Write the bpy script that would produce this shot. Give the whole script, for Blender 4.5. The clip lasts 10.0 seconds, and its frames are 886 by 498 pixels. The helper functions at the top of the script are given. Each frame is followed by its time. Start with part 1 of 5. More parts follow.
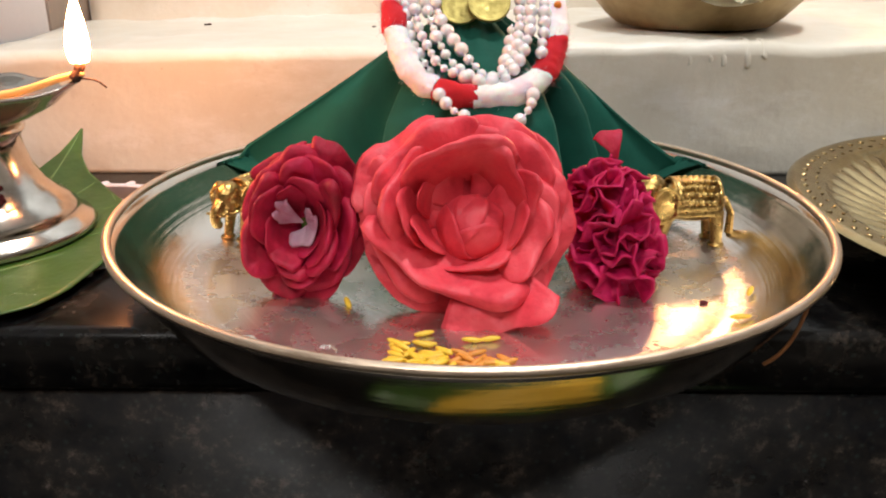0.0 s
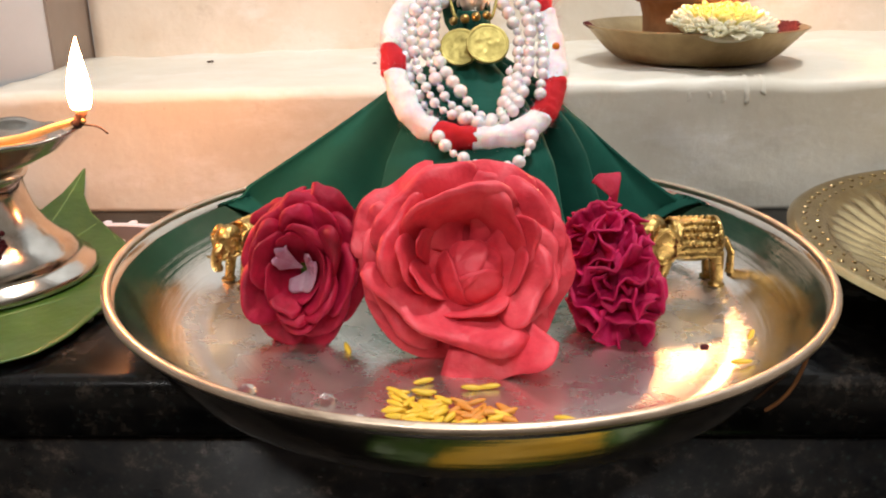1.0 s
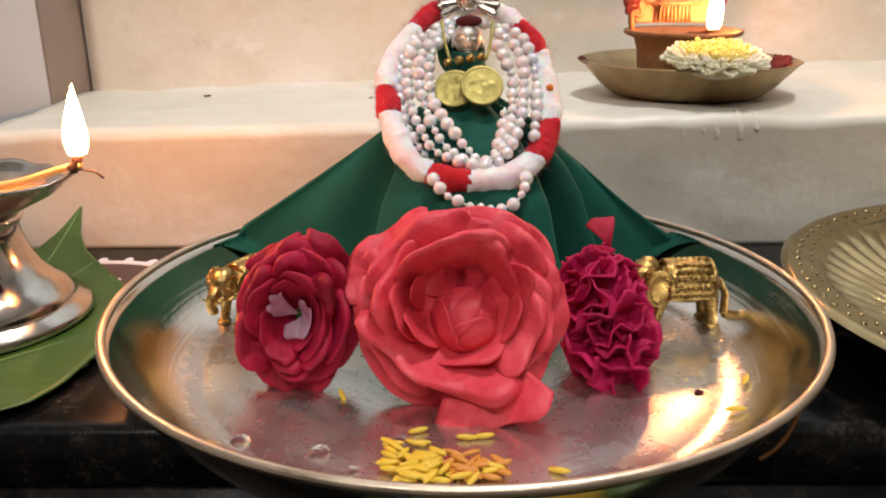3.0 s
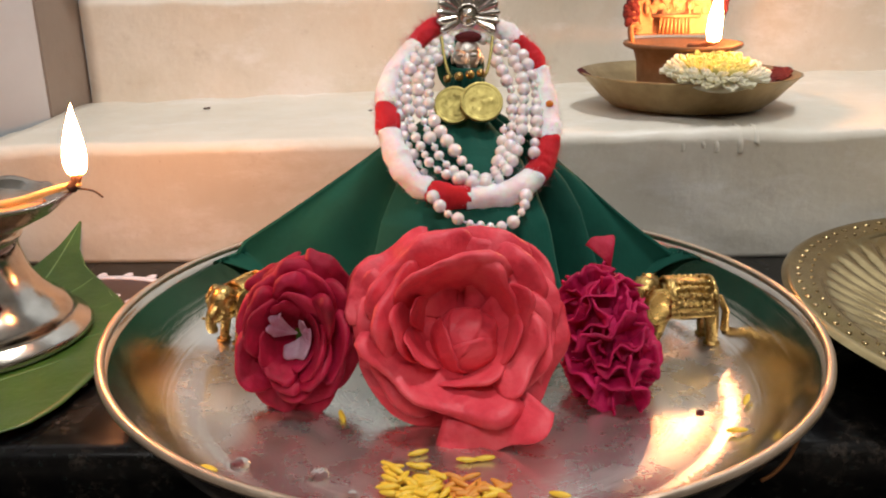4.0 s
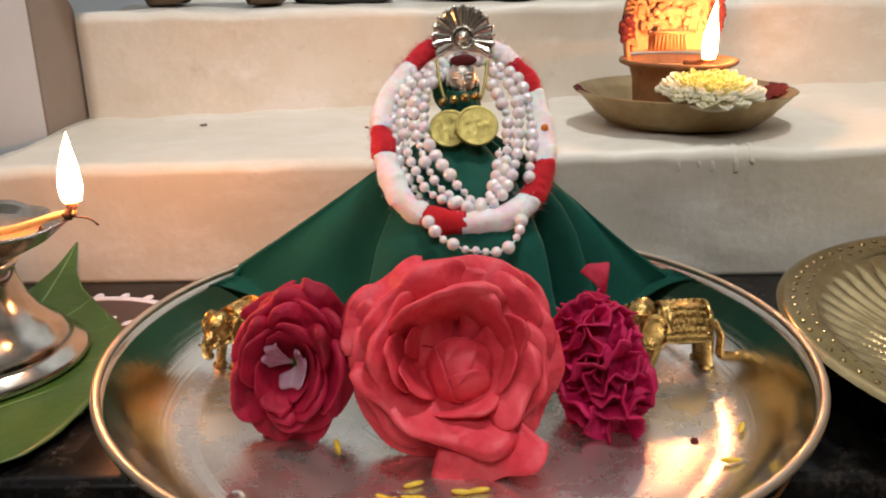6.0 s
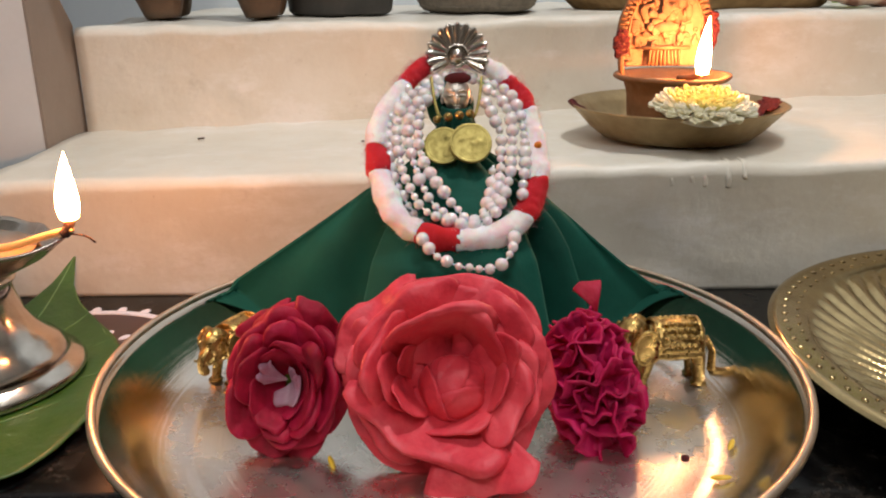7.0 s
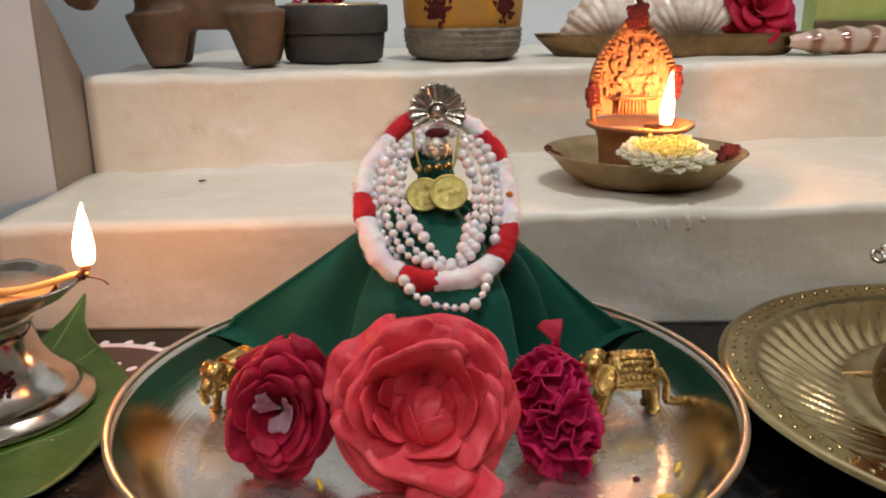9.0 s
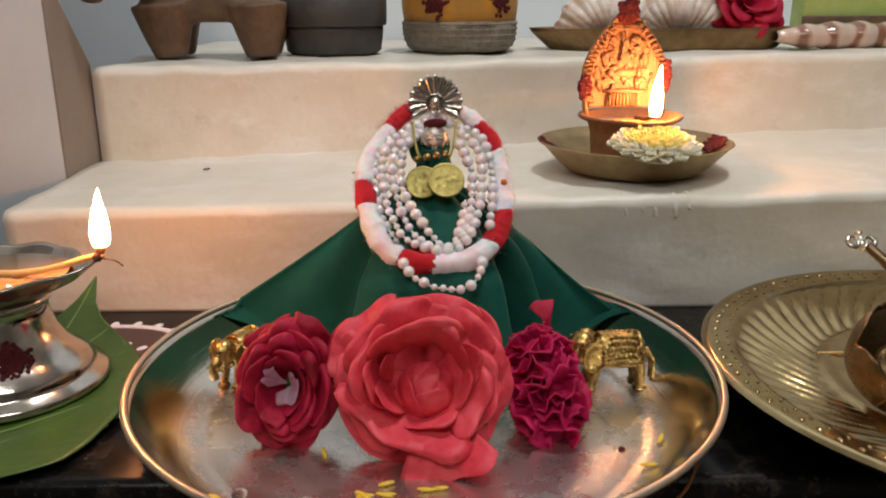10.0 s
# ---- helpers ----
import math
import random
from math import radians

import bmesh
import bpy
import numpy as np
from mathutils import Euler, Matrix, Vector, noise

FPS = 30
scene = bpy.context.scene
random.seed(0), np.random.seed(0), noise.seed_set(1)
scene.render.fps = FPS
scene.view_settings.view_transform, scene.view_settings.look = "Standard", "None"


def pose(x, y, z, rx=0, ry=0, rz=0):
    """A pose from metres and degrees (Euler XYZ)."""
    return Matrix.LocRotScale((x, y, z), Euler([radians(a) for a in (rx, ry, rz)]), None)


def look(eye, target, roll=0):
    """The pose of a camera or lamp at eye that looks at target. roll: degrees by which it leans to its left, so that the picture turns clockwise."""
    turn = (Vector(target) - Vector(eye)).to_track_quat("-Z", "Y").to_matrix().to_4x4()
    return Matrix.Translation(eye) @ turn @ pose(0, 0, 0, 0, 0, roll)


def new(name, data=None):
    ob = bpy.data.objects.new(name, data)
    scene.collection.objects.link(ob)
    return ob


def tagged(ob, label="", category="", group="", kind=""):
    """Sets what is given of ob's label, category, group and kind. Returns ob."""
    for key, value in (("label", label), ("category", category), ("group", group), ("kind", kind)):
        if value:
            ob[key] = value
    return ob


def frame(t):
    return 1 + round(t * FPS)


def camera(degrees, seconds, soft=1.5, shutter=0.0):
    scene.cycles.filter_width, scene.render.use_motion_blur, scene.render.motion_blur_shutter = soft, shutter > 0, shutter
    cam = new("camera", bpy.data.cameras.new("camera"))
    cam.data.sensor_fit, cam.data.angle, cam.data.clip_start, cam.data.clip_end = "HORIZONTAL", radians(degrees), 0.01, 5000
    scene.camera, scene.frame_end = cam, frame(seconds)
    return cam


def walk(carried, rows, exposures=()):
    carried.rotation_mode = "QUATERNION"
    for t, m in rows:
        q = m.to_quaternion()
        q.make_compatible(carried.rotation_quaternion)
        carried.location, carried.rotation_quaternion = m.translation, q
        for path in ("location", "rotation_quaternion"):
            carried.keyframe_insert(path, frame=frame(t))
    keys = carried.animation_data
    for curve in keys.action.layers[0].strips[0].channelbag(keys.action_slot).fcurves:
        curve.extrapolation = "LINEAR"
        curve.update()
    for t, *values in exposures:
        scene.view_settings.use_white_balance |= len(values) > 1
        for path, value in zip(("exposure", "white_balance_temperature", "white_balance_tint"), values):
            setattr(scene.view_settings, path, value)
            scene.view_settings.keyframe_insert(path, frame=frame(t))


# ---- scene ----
cam = camera(56.5, 10.0, soft=2.0)
# seconds, eye in metres, turn in degrees
PATH = [
    (0.0, -0.0075, -0.2770, 0.1172, 68.54, -0.22, 0.17),
    (0.5, -0.0066, -0.2759, 0.1213, 69.40, -0.03, 0.29),
    (1.0, -0.0057, -0.2743, 0.1246, 69.99, 0.24, 0.36),
    (1.5, -0.0053, -0.2741, 0.1277, 70.35, 0.34, 0.34),
    (2.0, -0.0055, -0.2734, 0.1295, 70.73, 0.32, 0.17),
    (2.5, -0.0045, -0.2725, 0.1315, 70.95, 0.33, 0.18),
    (4.0, -0.0043, -0.2694, 0.1393, 71.31, 0.47, 0.16),
    (4.5, -0.0044, -0.2672, 0.1409, 71.29, 0.54, 0.05),
    (5.0, -0.0043, -0.2668, 0.1428, 71.26, 0.58, 0.02),
    (5.5, -0.0036, -0.2668, 0.1459, 71.23, 0.63, 0.06),
    (7.0, -0.0006, -0.2683, 0.1537, 71.68, 0.59, 0.02),
    (7.5, 0.0011, -0.2720, 0.1572, 72.03, 0.48, -0.14),
    (8.0, 0.0037, -0.2790, 0.1628, 72.55, 0.49, -0.20),
    (8.5, 0.0057, -0.2882, 0.1671, 73.14, 0.57, -0.17),
    (9.0, 0.0069, -0.2985, 0.1708, 73.38, 0.51, -0.20),
    (9.5, 0.0069, -0.3065, 0.1718, 73.38, 0.34, -0.33),
    (10.0, 0.0059, -0.3172, 0.1729, 72.83, 0.23, -0.45),
]
walk(cam, [(t, pose(x, y, z, rx, ry, rz)) for t, x, y, z, rx, ry, rz in PATH],
     exposures=[(0.0, 0.42), (1.0, 0.40), (2.5, 0.17), (4.5, -0.02), (5.5, -0.04), (8.0, -0.23), (10.0, -0.30)])
LAMP, FLAME, FLAME_ARCH = 15.9, 260.0, 400.0

# ---- light ----
world = bpy.data.worlds.new("room_air")
scene.world = world
world.use_nodes = True
world.node_tree.nodes["Background"].inputs[0].default_value = (0.9, 0.95, 1.0, 1)
world.node_tree.nodes["Background"].inputs[1].default_value = 0.15


def area_lamp(name, eye, target, w, h, watts, colour):
    data = bpy.data.lights.new(name, "AREA")
    data.shape, data.size, data.size_y, data.energy, data.color = "RECTANGLE", w, h, watts, colour
    ob = new(name, data)
    ob.matrix_world = look(eye, target)
    return ob


area_lamp("ceiling_lamp", (0.28, 0.03, 1.42), (0.05, 0.06, 0.0), 0.17, 0.13, LAMP * 0.66, (1.0, 0.975, 0.955))
area_lamp("tube_lamp", (-0.10, -1.05, 1.30), (0.0, 0.05, 0.0), 1.1, 0.12, LAMP * 0.62, (1.0, 0.975, 0.955))


# ---- materials ----
class Mat:
    """A node material under construction."""

    def __init__(self, name):
        self.m = bpy.data.materials.new(name)
        self.m.use_nodes = True
        self.t = self.m.node_tree
        self.b = self.t.nodes["Principled BSDF"]
        self.co = self.t.nodes.new("ShaderNodeTexCoord")

    def node(self, kind, **inputs):
        n = self.t.nodes.new(kind)
        for k, v in inputs.items():
            self.put(n.inputs[k.replace("_", " ")], v)
        return n

    def put(self, socket, v):
        if isinstance(v, bpy.types.NodeSocket):
            self.t.links.new(v, socket)
        else:
            socket.default_value = v

    def set(self, **inputs):
        for k, v in inputs.items():
            self.put(self.b.inputs[k.replace("_", " ")], v)
        return self

    def noise(self, scale, detail=4.0, rough=0.6, stretch=None, generated=False):
        src = self.co.outputs["Generated" if generated else "Object"]
        if stretch:
            mp = self.node("ShaderNodeMapping", Vector=src, Scale=stretch)
            src = mp.outputs[0]
        n = self.node("ShaderNodeTexNoise", Vector=src, Scale=scale, Detail=detail, Roughness=rough)
        return n.outputs["Fac"]

    def ramp(self, fac, *stops):
        r = self.t.nodes.new("ShaderNodeValToRGB")
        self.put(r.inputs[0], fac)
        while len(r.color_ramp.elements) < len(stops):
            r.color_ramp.elements.new(0.5)
        for e, (p, c) in zip(r.color_ramp.elements, stops):
            e.position = p
            e.color = (*c, 1) if len(c) == 3 else c
        return r.outputs[0]

    def mix(self, fac, a, b, mode="MIX"):
        n = self.t.nodes.new("ShaderNodeMix")
        n.data_type, n.blend_type = "RGBA", mode
        self.put(n.inputs[0], fac)
        self.put(n.inputs[6], (*a, 1) if isinstance(a, tuple) else a)
        self.put(n.inputs[7], (*b, 1) if isinstance(b, tuple) else b)
        return n.outputs[2]

    def bump(self, height, strength=0.4, distance=0.001, normal=None):
        n = self.node("ShaderNodeBump", Height=height, Strength=strength, Distance=distance)
        if normal is not None:
            self.put(n.inputs["Normal"], normal)
        return n.outputs[0]


def grey(v):
    return (v, v, v)


def metal(name, col, dark, rough=0.22, grain=900.0, bump=0.12, tarnish=90.0, cut=0.62):
    k = Mat(name)
    spots = k.noise(tarnish, 6, 0.65)
    c = k.ramp(spots, (0.35, col), (cut + 0.2, dark))
    r = k.ramp(k.noise(tarnish * 2.1, 5, 0.7), (0.3, grey(rough * 0.75)), (0.75, grey(rough * 1.6)))
    k.set(Base_Color=c, Metallic=1.0, Roughness=r, Normal=k.bump(k.noise(grain, 3), bump, 0.0004))
    return k.m


def petal_mat(name, base, pale, deep, rough=0.5, vein=1.0, soft=0.10, glow=0.14):
    k = Mat(name)
    c = k.ramp(k.noise(70, 5, 0.65), (0.25, deep), (0.5, base), (0.78, pale))
    c = k.mix(k.ramp(k.noise(420, 4, 0.7), (0.5, grey(0.0)), (0.85, grey(0.18 * vein))), c, deep)
    nrm = k.bump(k.noise(150, 4, 0.55), 0.5 * vein, 0.0018)
    nrm = k.bump(k.noise(1100, 3, 0.6), 0.10 * vein, 0.0006, nrm)
    k.set(Base_Color=c, Roughness=rough, Normal=nrm, Subsurface_Weight=soft, Subsurface_Scale=0.003)
    k.b.inputs["Specular IOR Level"].default_value = 0.32
    k.b.inputs["Subsurface Radius"].default_value = (1.0, 0.25, 0.2)
    thin = k.node("ShaderNodeBsdfTranslucent", Color=c, Normal=nrm)
    both = k.node("ShaderNodeMixShader", Fac=glow)
    k.put(both.inputs[1], k.b.outputs[0])
    k.put(both.inputs[2], thin.outputs[0])
    k.put(k.t.nodes["Material Output"].inputs["Surface"], both.outputs[0])
    return k.m


def plain_mat(name, col, col2, rough=0.6, scale=120.0, bump=0.3, dist=0.0006, fine=700.0, metallic=0.0, coat=0.0):
    k = Mat(name)
    c = k.ramp(k.noise(scale, 6, 0.65), (0.3, col), (0.72, col2))
    c = k.mix(k.ramp(k.noise(fine, 3), (0.4, grey(0.0)), (0.85, grey(0.35))), c, col2)
    k.set(Base_Color=c, Roughness=rough, Metallic=metallic, Coat_Weight=coat, Normal=k.bump(k.noise(fine, 4), bump, dist))
    return k.m


def step_mat():
    k = Mat("cream_marble_paint")
    big = k.noise(9, 6, 0.62)
    c = k.ramp(big, (0.3, (0.64, 0.59, 0.49)), (0.55, (0.715, 0.68, 0.59)), (0.75, (0.78, 0.755, 0.685)))
    mid = k.ramp(k.noise(34, 8, 0.7), (0.5, grey(0.0)), (0.75, grey(0.4)))
    c = k.mix(mid, c, (0.61, 0.53, 0.41))
    chalk = k.ramp(k.noise(21, 9, 0.74, stretch=(0.6, 1.4, 1.4)), (0.52, grey(0.0)), (0.66, grey(0.75)))
    c = k.mix(chalk, c, (0.83, 0.81, 0.77))
    grime = k.ramp(k.noise(52, 7, 0.72), (0.60, grey(0.0)), (0.74, grey(0.45)))
    c = k.mix(grime, c, (0.50, 0.45, 0.37))
    specks = k.ramp(k.noise(420, 2, 0.5), (0.73, grey(0.0)), (0.80, grey(0.5)))
    c = k.mix(specks, c, (0.40, 0.33, 0.25))
    n1 = k.bump(k.noise(16, 4, 0.55), 0.35, 0.006)
    n2 = k.bump(k.noise(160, 6, 0.65), 0.30, 0.0012, n1)
    r = k.ramp(k.noise(26, 4), (0.3, grey(0.28)), (0.7, grey(0.5)))
    k.set(Base_Color=c, Roughness=r, Normal=n2)
    return k.m


def granite_mat(name, polish, fleck_tone=1.0):
    k = Mat(name)
    v = k.node("ShaderNodeTexVoronoi", Vector=k.co.outputs["Object"], Scale=260.0)
    c = k.ramp(k.noise(75, 8, 0.78), (0.42, (0.0015, 0.0015, 0.002)), (0.56, (0.007, 0.006, 0.005)), (0.70, (0.060 * fleck_tone, 0.046 * fleck_tone, 0.036 * fleck_tone)))
    fleck = k.ramp(k.noise(300, 3, 0.6), (0.66, grey(0.0)), (0.80, grey(0.4)))
    c = k.mix(fleck, c, (0.09, 0.085, 0.085))
    c = k.mix(k.ramp(v.outputs["Distance"], (0.05, grey(0.25)), (0.3, grey(0.0))), c, (0.03, 0.045, 0.04))
    k.b.inputs["Specular IOR Level"].default_value = 0.3
    k.set(Base_Color=c, Roughness=k.ramp(k.noise(45, 5), (0.3, grey(polish)), (0.75, grey(polish * 2.2))), Normal=k.bump(k.noise(500, 3), 0.06, 0.0004))
    return k.m


def flame_mat(name, strength):
    k = Mat(name)
    g = k.node("ShaderNodeSeparateXYZ", Vector=k.co.outputs["Generated"])
    c = k.ramp(g.outputs["Z"], (0.0, (1.0, 0.26, 0.06)), (0.22, (1.0, 0.40, 0.15)), (0.7, (1.0, 0.45, 0.19)), (1.0, (1.0, 0.34, 0.10)))
    k.set(Base_Color=(0, 0, 0, 1), Emission_Color=c, Emission_Strength=strength)
    return k.m


def plate_mat():
    """Spun steel: brushed on the floor, polished on the wall and rim."""
    k = Mat("spun_thali_steel")
    sep = k.node("ShaderNodeSeparateXYZ", Vector=k.co.outputs["Object"])
    flat = k.node("ShaderNodeCombineXYZ", X=sep.outputs["X"], Y=sep.outputs["Y"])
    d = k.node("ShaderNodeVectorMath")
    d.operation = "LENGTH"
    k.put(d.inputs[0], flat.outputs[0])
    rad = k.node("ShaderNodeMapRange", Value=d.outputs["Value"], From_Min=0.096, From_Max=0.108)
    rings = k.node("ShaderNodeTexNoise", Scale=1.0, Detail=3.0)
    rings.noise_dimensions = "1D"
    wide = k.node("ShaderNodeMath")
    wide.operation = "MULTIPLY"
    k.put(wide.inputs[0], d.outputs["Value"])
    wide.inputs[1].default_value = 900.0
    k.put(rings.inputs["W"], wide.outputs[0])
    c = k.ramp(k.noise(28, 6, 0.65), (0.3, (0.75, 0.66, 0.56)), (0.75, (0.63, 0.53, 0.43)))
    smear = k.ramp(k.noise(75, 6, 0.7), (0.42, grey(0.0)), (0.7, grey(0.5)))
    c = k.mix(smear, c, (0.58, 0.50, 0.42))
    c = k.mix(rad.outputs[0], k.mix(0.7, c, (0.80, 0.77, 0.73)), c)
    solid = k.node("ShaderNodeMapRange", Value=d.outputs["Value"], From_Min=0.094, From_Max=0.104, To_Min=0.93, To_Max=1.0)
    n = k.bump(rings.outputs["Fac"], 0.20, 0.0003)
    n = k.bump(k.noise(110, 5, 0.65), 0.10, 0.0006, n)
    n = k.bump(k.noise(340, 4, 0.6), 0.09, 0.0005, n)
    base = k.mix(rad.outputs[0], (0.27, 0.27, 0.27), (0.13, 0.13, 0.13))
    blot = k.ramp(k.noise(60, 6, 0.7), (0.3, grey(0.75)), (0.75, grey(1.35)))
    r = k.mix(1.0, base, blot, "MULTIPLY")
    tan = k.node("ShaderNodeTangent")
    tan.direction_type, tan.axis = "RADIAL", "Z"
    k.set(Base_Color=c, Metallic=solid.outputs[0], Roughness=r, Normal=n, Anisotropic=0.25, Tangent=tan.outputs[0], Coat_Weight=0.4, Coat_Roughness=0.15)
    return k.m


M_STEP = step_mat()
M_SLAB = granite_mat("black_granite_polished", 0.16)
M_FRONT = granite_mat("black_granite_front", 0.22, 0.9)
M_FRONT.node_tree.nodes["Principled BSDF"].inputs["Specular IOR Level"].default_value = 0.18
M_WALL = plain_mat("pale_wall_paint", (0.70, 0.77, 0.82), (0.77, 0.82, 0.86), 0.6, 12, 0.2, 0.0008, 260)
# the pale wall paint again, darkened to stand for the side wall's dimmer light
M_SIDEWALL = plain_mat("dimmed_wall_paint", (0.50, 0.56, 0.61), (0.57, 0.63, 0.68), 0.6, 12, 0.2, 0.0008, 260)
# the shade on the wall's return is put into this dark taupe
M_JAMB = plain_mat("taupe_jamb_shade", (0.22, 0.19, 0.165), (0.28, 0.245, 0.21), 0.6, 14, 0.2, 0.0008, 240)
M_ROOM = plain_mat("room_paint", (0.50, 0.46, 0.42), (0.56, 0.52, 0.47), 0.8, 3, 0.1, 0.001, 60)
M_CEIL = plain_mat("ceiling_white", (0.78, 0.78, 0.77), (0.82, 0.82, 0.80), 0.8, 3, 0.1, 0.001, 60)
M_PLATE = plate_mat()
M_STAIN = plain_mat("brown_rust", (0.13, 0.055, 0.02), (0.30, 0.16, 0.06), 0.6, 300, 0.4, 0.0004, 900)
M_RIM = metal("rolled_rim_steel", (0.70, 0.56, 0.43), (0.56, 0.41, 0.29), 0.34, 700, 0.2, 60)
M_BRASS = metal("aged_brass", (0.66, 0.50, 0.25), (0.40, 0.27, 0.12), 0.26, 700, 0.2, 80)
M_BRASS_PALE = metal("pale_brass", (0.52, 0.40, 0.205), (0.32, 0.225, 0.105), 0.17, 600, 0.14, 90)
M_BRASS_DULL = metal("dull_bronze_bowl", (0.46, 0.34, 0.18), (0.29, 0.20, 0.10), 0.40, 500, 0.25, 60)
M_BRASS_DARK = metal("darkened_bronze", (0.26, 0.18, 0.10), (0.12, 0.08, 0.045), 0.30, 600, 0.25, 120)
M_GOLD = metal("gilt_metal", (0.58, 0.40, 0.14), (0.18, 0.10, 0.03), 0.27, 800, 0.3, 260, 0.52)
M_SILVER = metal("polished_silver", (0.66, 0.62, 0.56), (0.40, 0.35, 0.29), 0.13, 900, 0.12, 110)
M_COPPER = metal("warm_brass_relief", (0.30, 0.150, 0.070), (0.22, 0.105, 0.045), 0.60, 900, 0.15, 150)
M_COPPER.node_tree.nodes["Principled BSDF"].inputs["Metallic"].default_value = 0.35
M_CORAL = petal_mat("coral_rose_petal", (0.77, 0.060, 0.088), (0.85, 0.130, 0.150), (0.52, 0.020, 0.040), 0.46, 1.0, 0.06, 0.10)
M_CRIMSON = petal_mat("crimson_rose_petal", (0.40, 0.005, 0.034), (0.55, 0.018, 0.080), (0.17, 0.001, 0.010), 0.6)
M_MAGENTA = petal_mat("magenta_rose_petal", (0.50, 0.004, 0.078), (0.72, 0.026, 0.170), (0.20, 0.001, 0.028), 0.62, 1.3)
M_PINKWHITE = petal_mat("pale_rose_heart", (0.56, 0.30, 0.40), (0.74, 0.56, 0.63), (0.44, 0.10, 0.18), 0.55, 0.6)
M_MUM = petal_mat("cream_mum_petal", (0.97, 0.94, 0.78), (0.98, 0.96, 0.87), (0.96, 0.91, 0.66), 0.5, 0.1, 0.0, 0.40)
M_MUMHEART = petal_mat("yellow_mum_petal", (0.96, 0.88, 0.32), (0.97, 0.92, 0.50), (0.95, 0.82, 0.20), 0.5, 0.1, 0.0, 0.28)
M_MUMWHITE = petal_mat("white_mum_petal", (0.82, 0.80, 0.74), (0.88, 0.87, 0.82), (0.70, 0.68, 0.56), 0.5, 0.4, 0.0, 0.40)
M_FLAME = flame_mat("oil_flame", FLAME)
M_FLAME_ARCH = flame_mat("tall_oil_flame", FLAME_ARCH)
M_SOOT = plain_mat("charred_wick", (0.010, 0.007, 0.006), (0.06, 0.02, 0.012), 0.9, 500, 0.5, 0.0006, 1500)
M_KUMKUM = plain_mat("vermilion_powder", (0.055, 0.002, 0.004), (0.10, 0.004, 0.006), 0.9, 300, 0.6, 0.0008, 1600)
M_RANGOLI = plain_mat("white_rangoli_paint", (0.74, 0.68, 0.74), (0.82, 0.78, 0.82), 0.7, 160, 0.3, 0.0003, 900)
M_MAROON = plain_mat("maroon_rangoli_paint", (0.040, 0.014, 0.013), (0.058, 0.022, 0.020), 0.35, 120, 0.2, 0.0003, 700)


# ---- building helpers ----
def finish(name, bm, material, parent=None, smooth=True):
    me = bpy.data.meshes.new(name)
    bmesh.ops.recalc_face_normals(bm, faces=bm.faces[:])
    bm.to_mesh(me)
    bm.free()
    for p in me.polygons:
        p.use_smooth = smooth
    me.materials.append(material)
    ob = new(name, me)
    if parent is not None:
        ob.parent = parent
    return ob


def part(name, bm, material, parent, label="", smooth=True):
    return tagged(finish(name, bm, material, parent, smooth), label)


def thing(name, label, category, m=None, group="", kind=""):
    ob = tagged(new(name), label, category, group, kind)
    if m is not None:
        ob.matrix_basis = m
    return ob


def single(name, bm, material, label, category, m=None, group="", kind="", smooth=True):
    ob = tagged(finish(name, bm, material, None, smooth), label, category, group, kind)
    if m is not None:
        ob.matrix_basis = m
    return ob


def box(x0, x1, y0, y1, z0, z1, bevel=0.0, seg=2):
    bm = bmesh.new()
    m = Matrix.Translation(((x0 + x1) / 2, (y0 + y1) / 2, (z0 + z1) / 2)) @ Matrix.Diagonal((x1 - x0, y1 - y0, z1 - z0, 1))
    bmesh.ops.create_cube(bm, size=1, matrix=m)
    if bevel:
        bmesh.ops.bevel(bm, geom=bm.edges[:], offset=bevel, segments=seg, affect="EDGES", profile=0.5)
    return bm


def grid_mesh(nu, nv, place, wrap_u=False, bm=None):
    """A sheet of nu by nv cells; place(u, v) for u, v from 0 to 1."""
    bm = bm or bmesh.new()
    cols = nu if wrap_u else nu + 1
    vs = [[bm.verts.new(place(i / nu, j / nv)) for j in range(nv + 1)] for i in range(cols)]
    for i in range(nu):
        a, b = vs[i], vs[(i + 1) % cols]
        for j in range(nv):
            bm.faces.new((a[j], b[j], b[j + 1], a[j + 1]))
    return bm


def lathe(profile, seg=64, bm=None, m=None):
    """Turns (r, z) pairs round z."""
    bm = bm or bmesh.new()
    m = m or Matrix()
    rings = []
    for r, z in profile:
        if r < 1e-6:
            rings.append([bm.verts.new(m @ Vector((0, 0, z)))])
        else:
            rings.append([bm.verts.new(m @ Vector((r * math.cos(2 * math.pi * i / seg), r * math.sin(2 * math.pi * i / seg), z))) for i in range(seg)])
    for a, b in zip(rings, rings[1:]):
        for i in range(seg):
            j = (i + 1) % seg
            if len(a) == 1 and len(b) == 1:
                continue
            if len(a) == 1:
                bm.faces.new((a[0], b[i], b[j]))
            elif len(b) == 1:
                bm.faces.new((a[i], a[j], b[0]))
            else:
                bm.faces.new((a[i], a[j], b[j], b[i]))
    return bm


def ball(bm, centre, r, scale=(1, 1, 1), turn=None, sub=2):
    m = Matrix.Translation(centre) @ (turn or Matrix()) @ Matrix.Diagonal((r * scale[0], r * scale[1], r * scale[2], 1))
    bmesh.ops.create_icosphere(bm, subdivisions=sub, radius=1, matrix=m)
    return bm


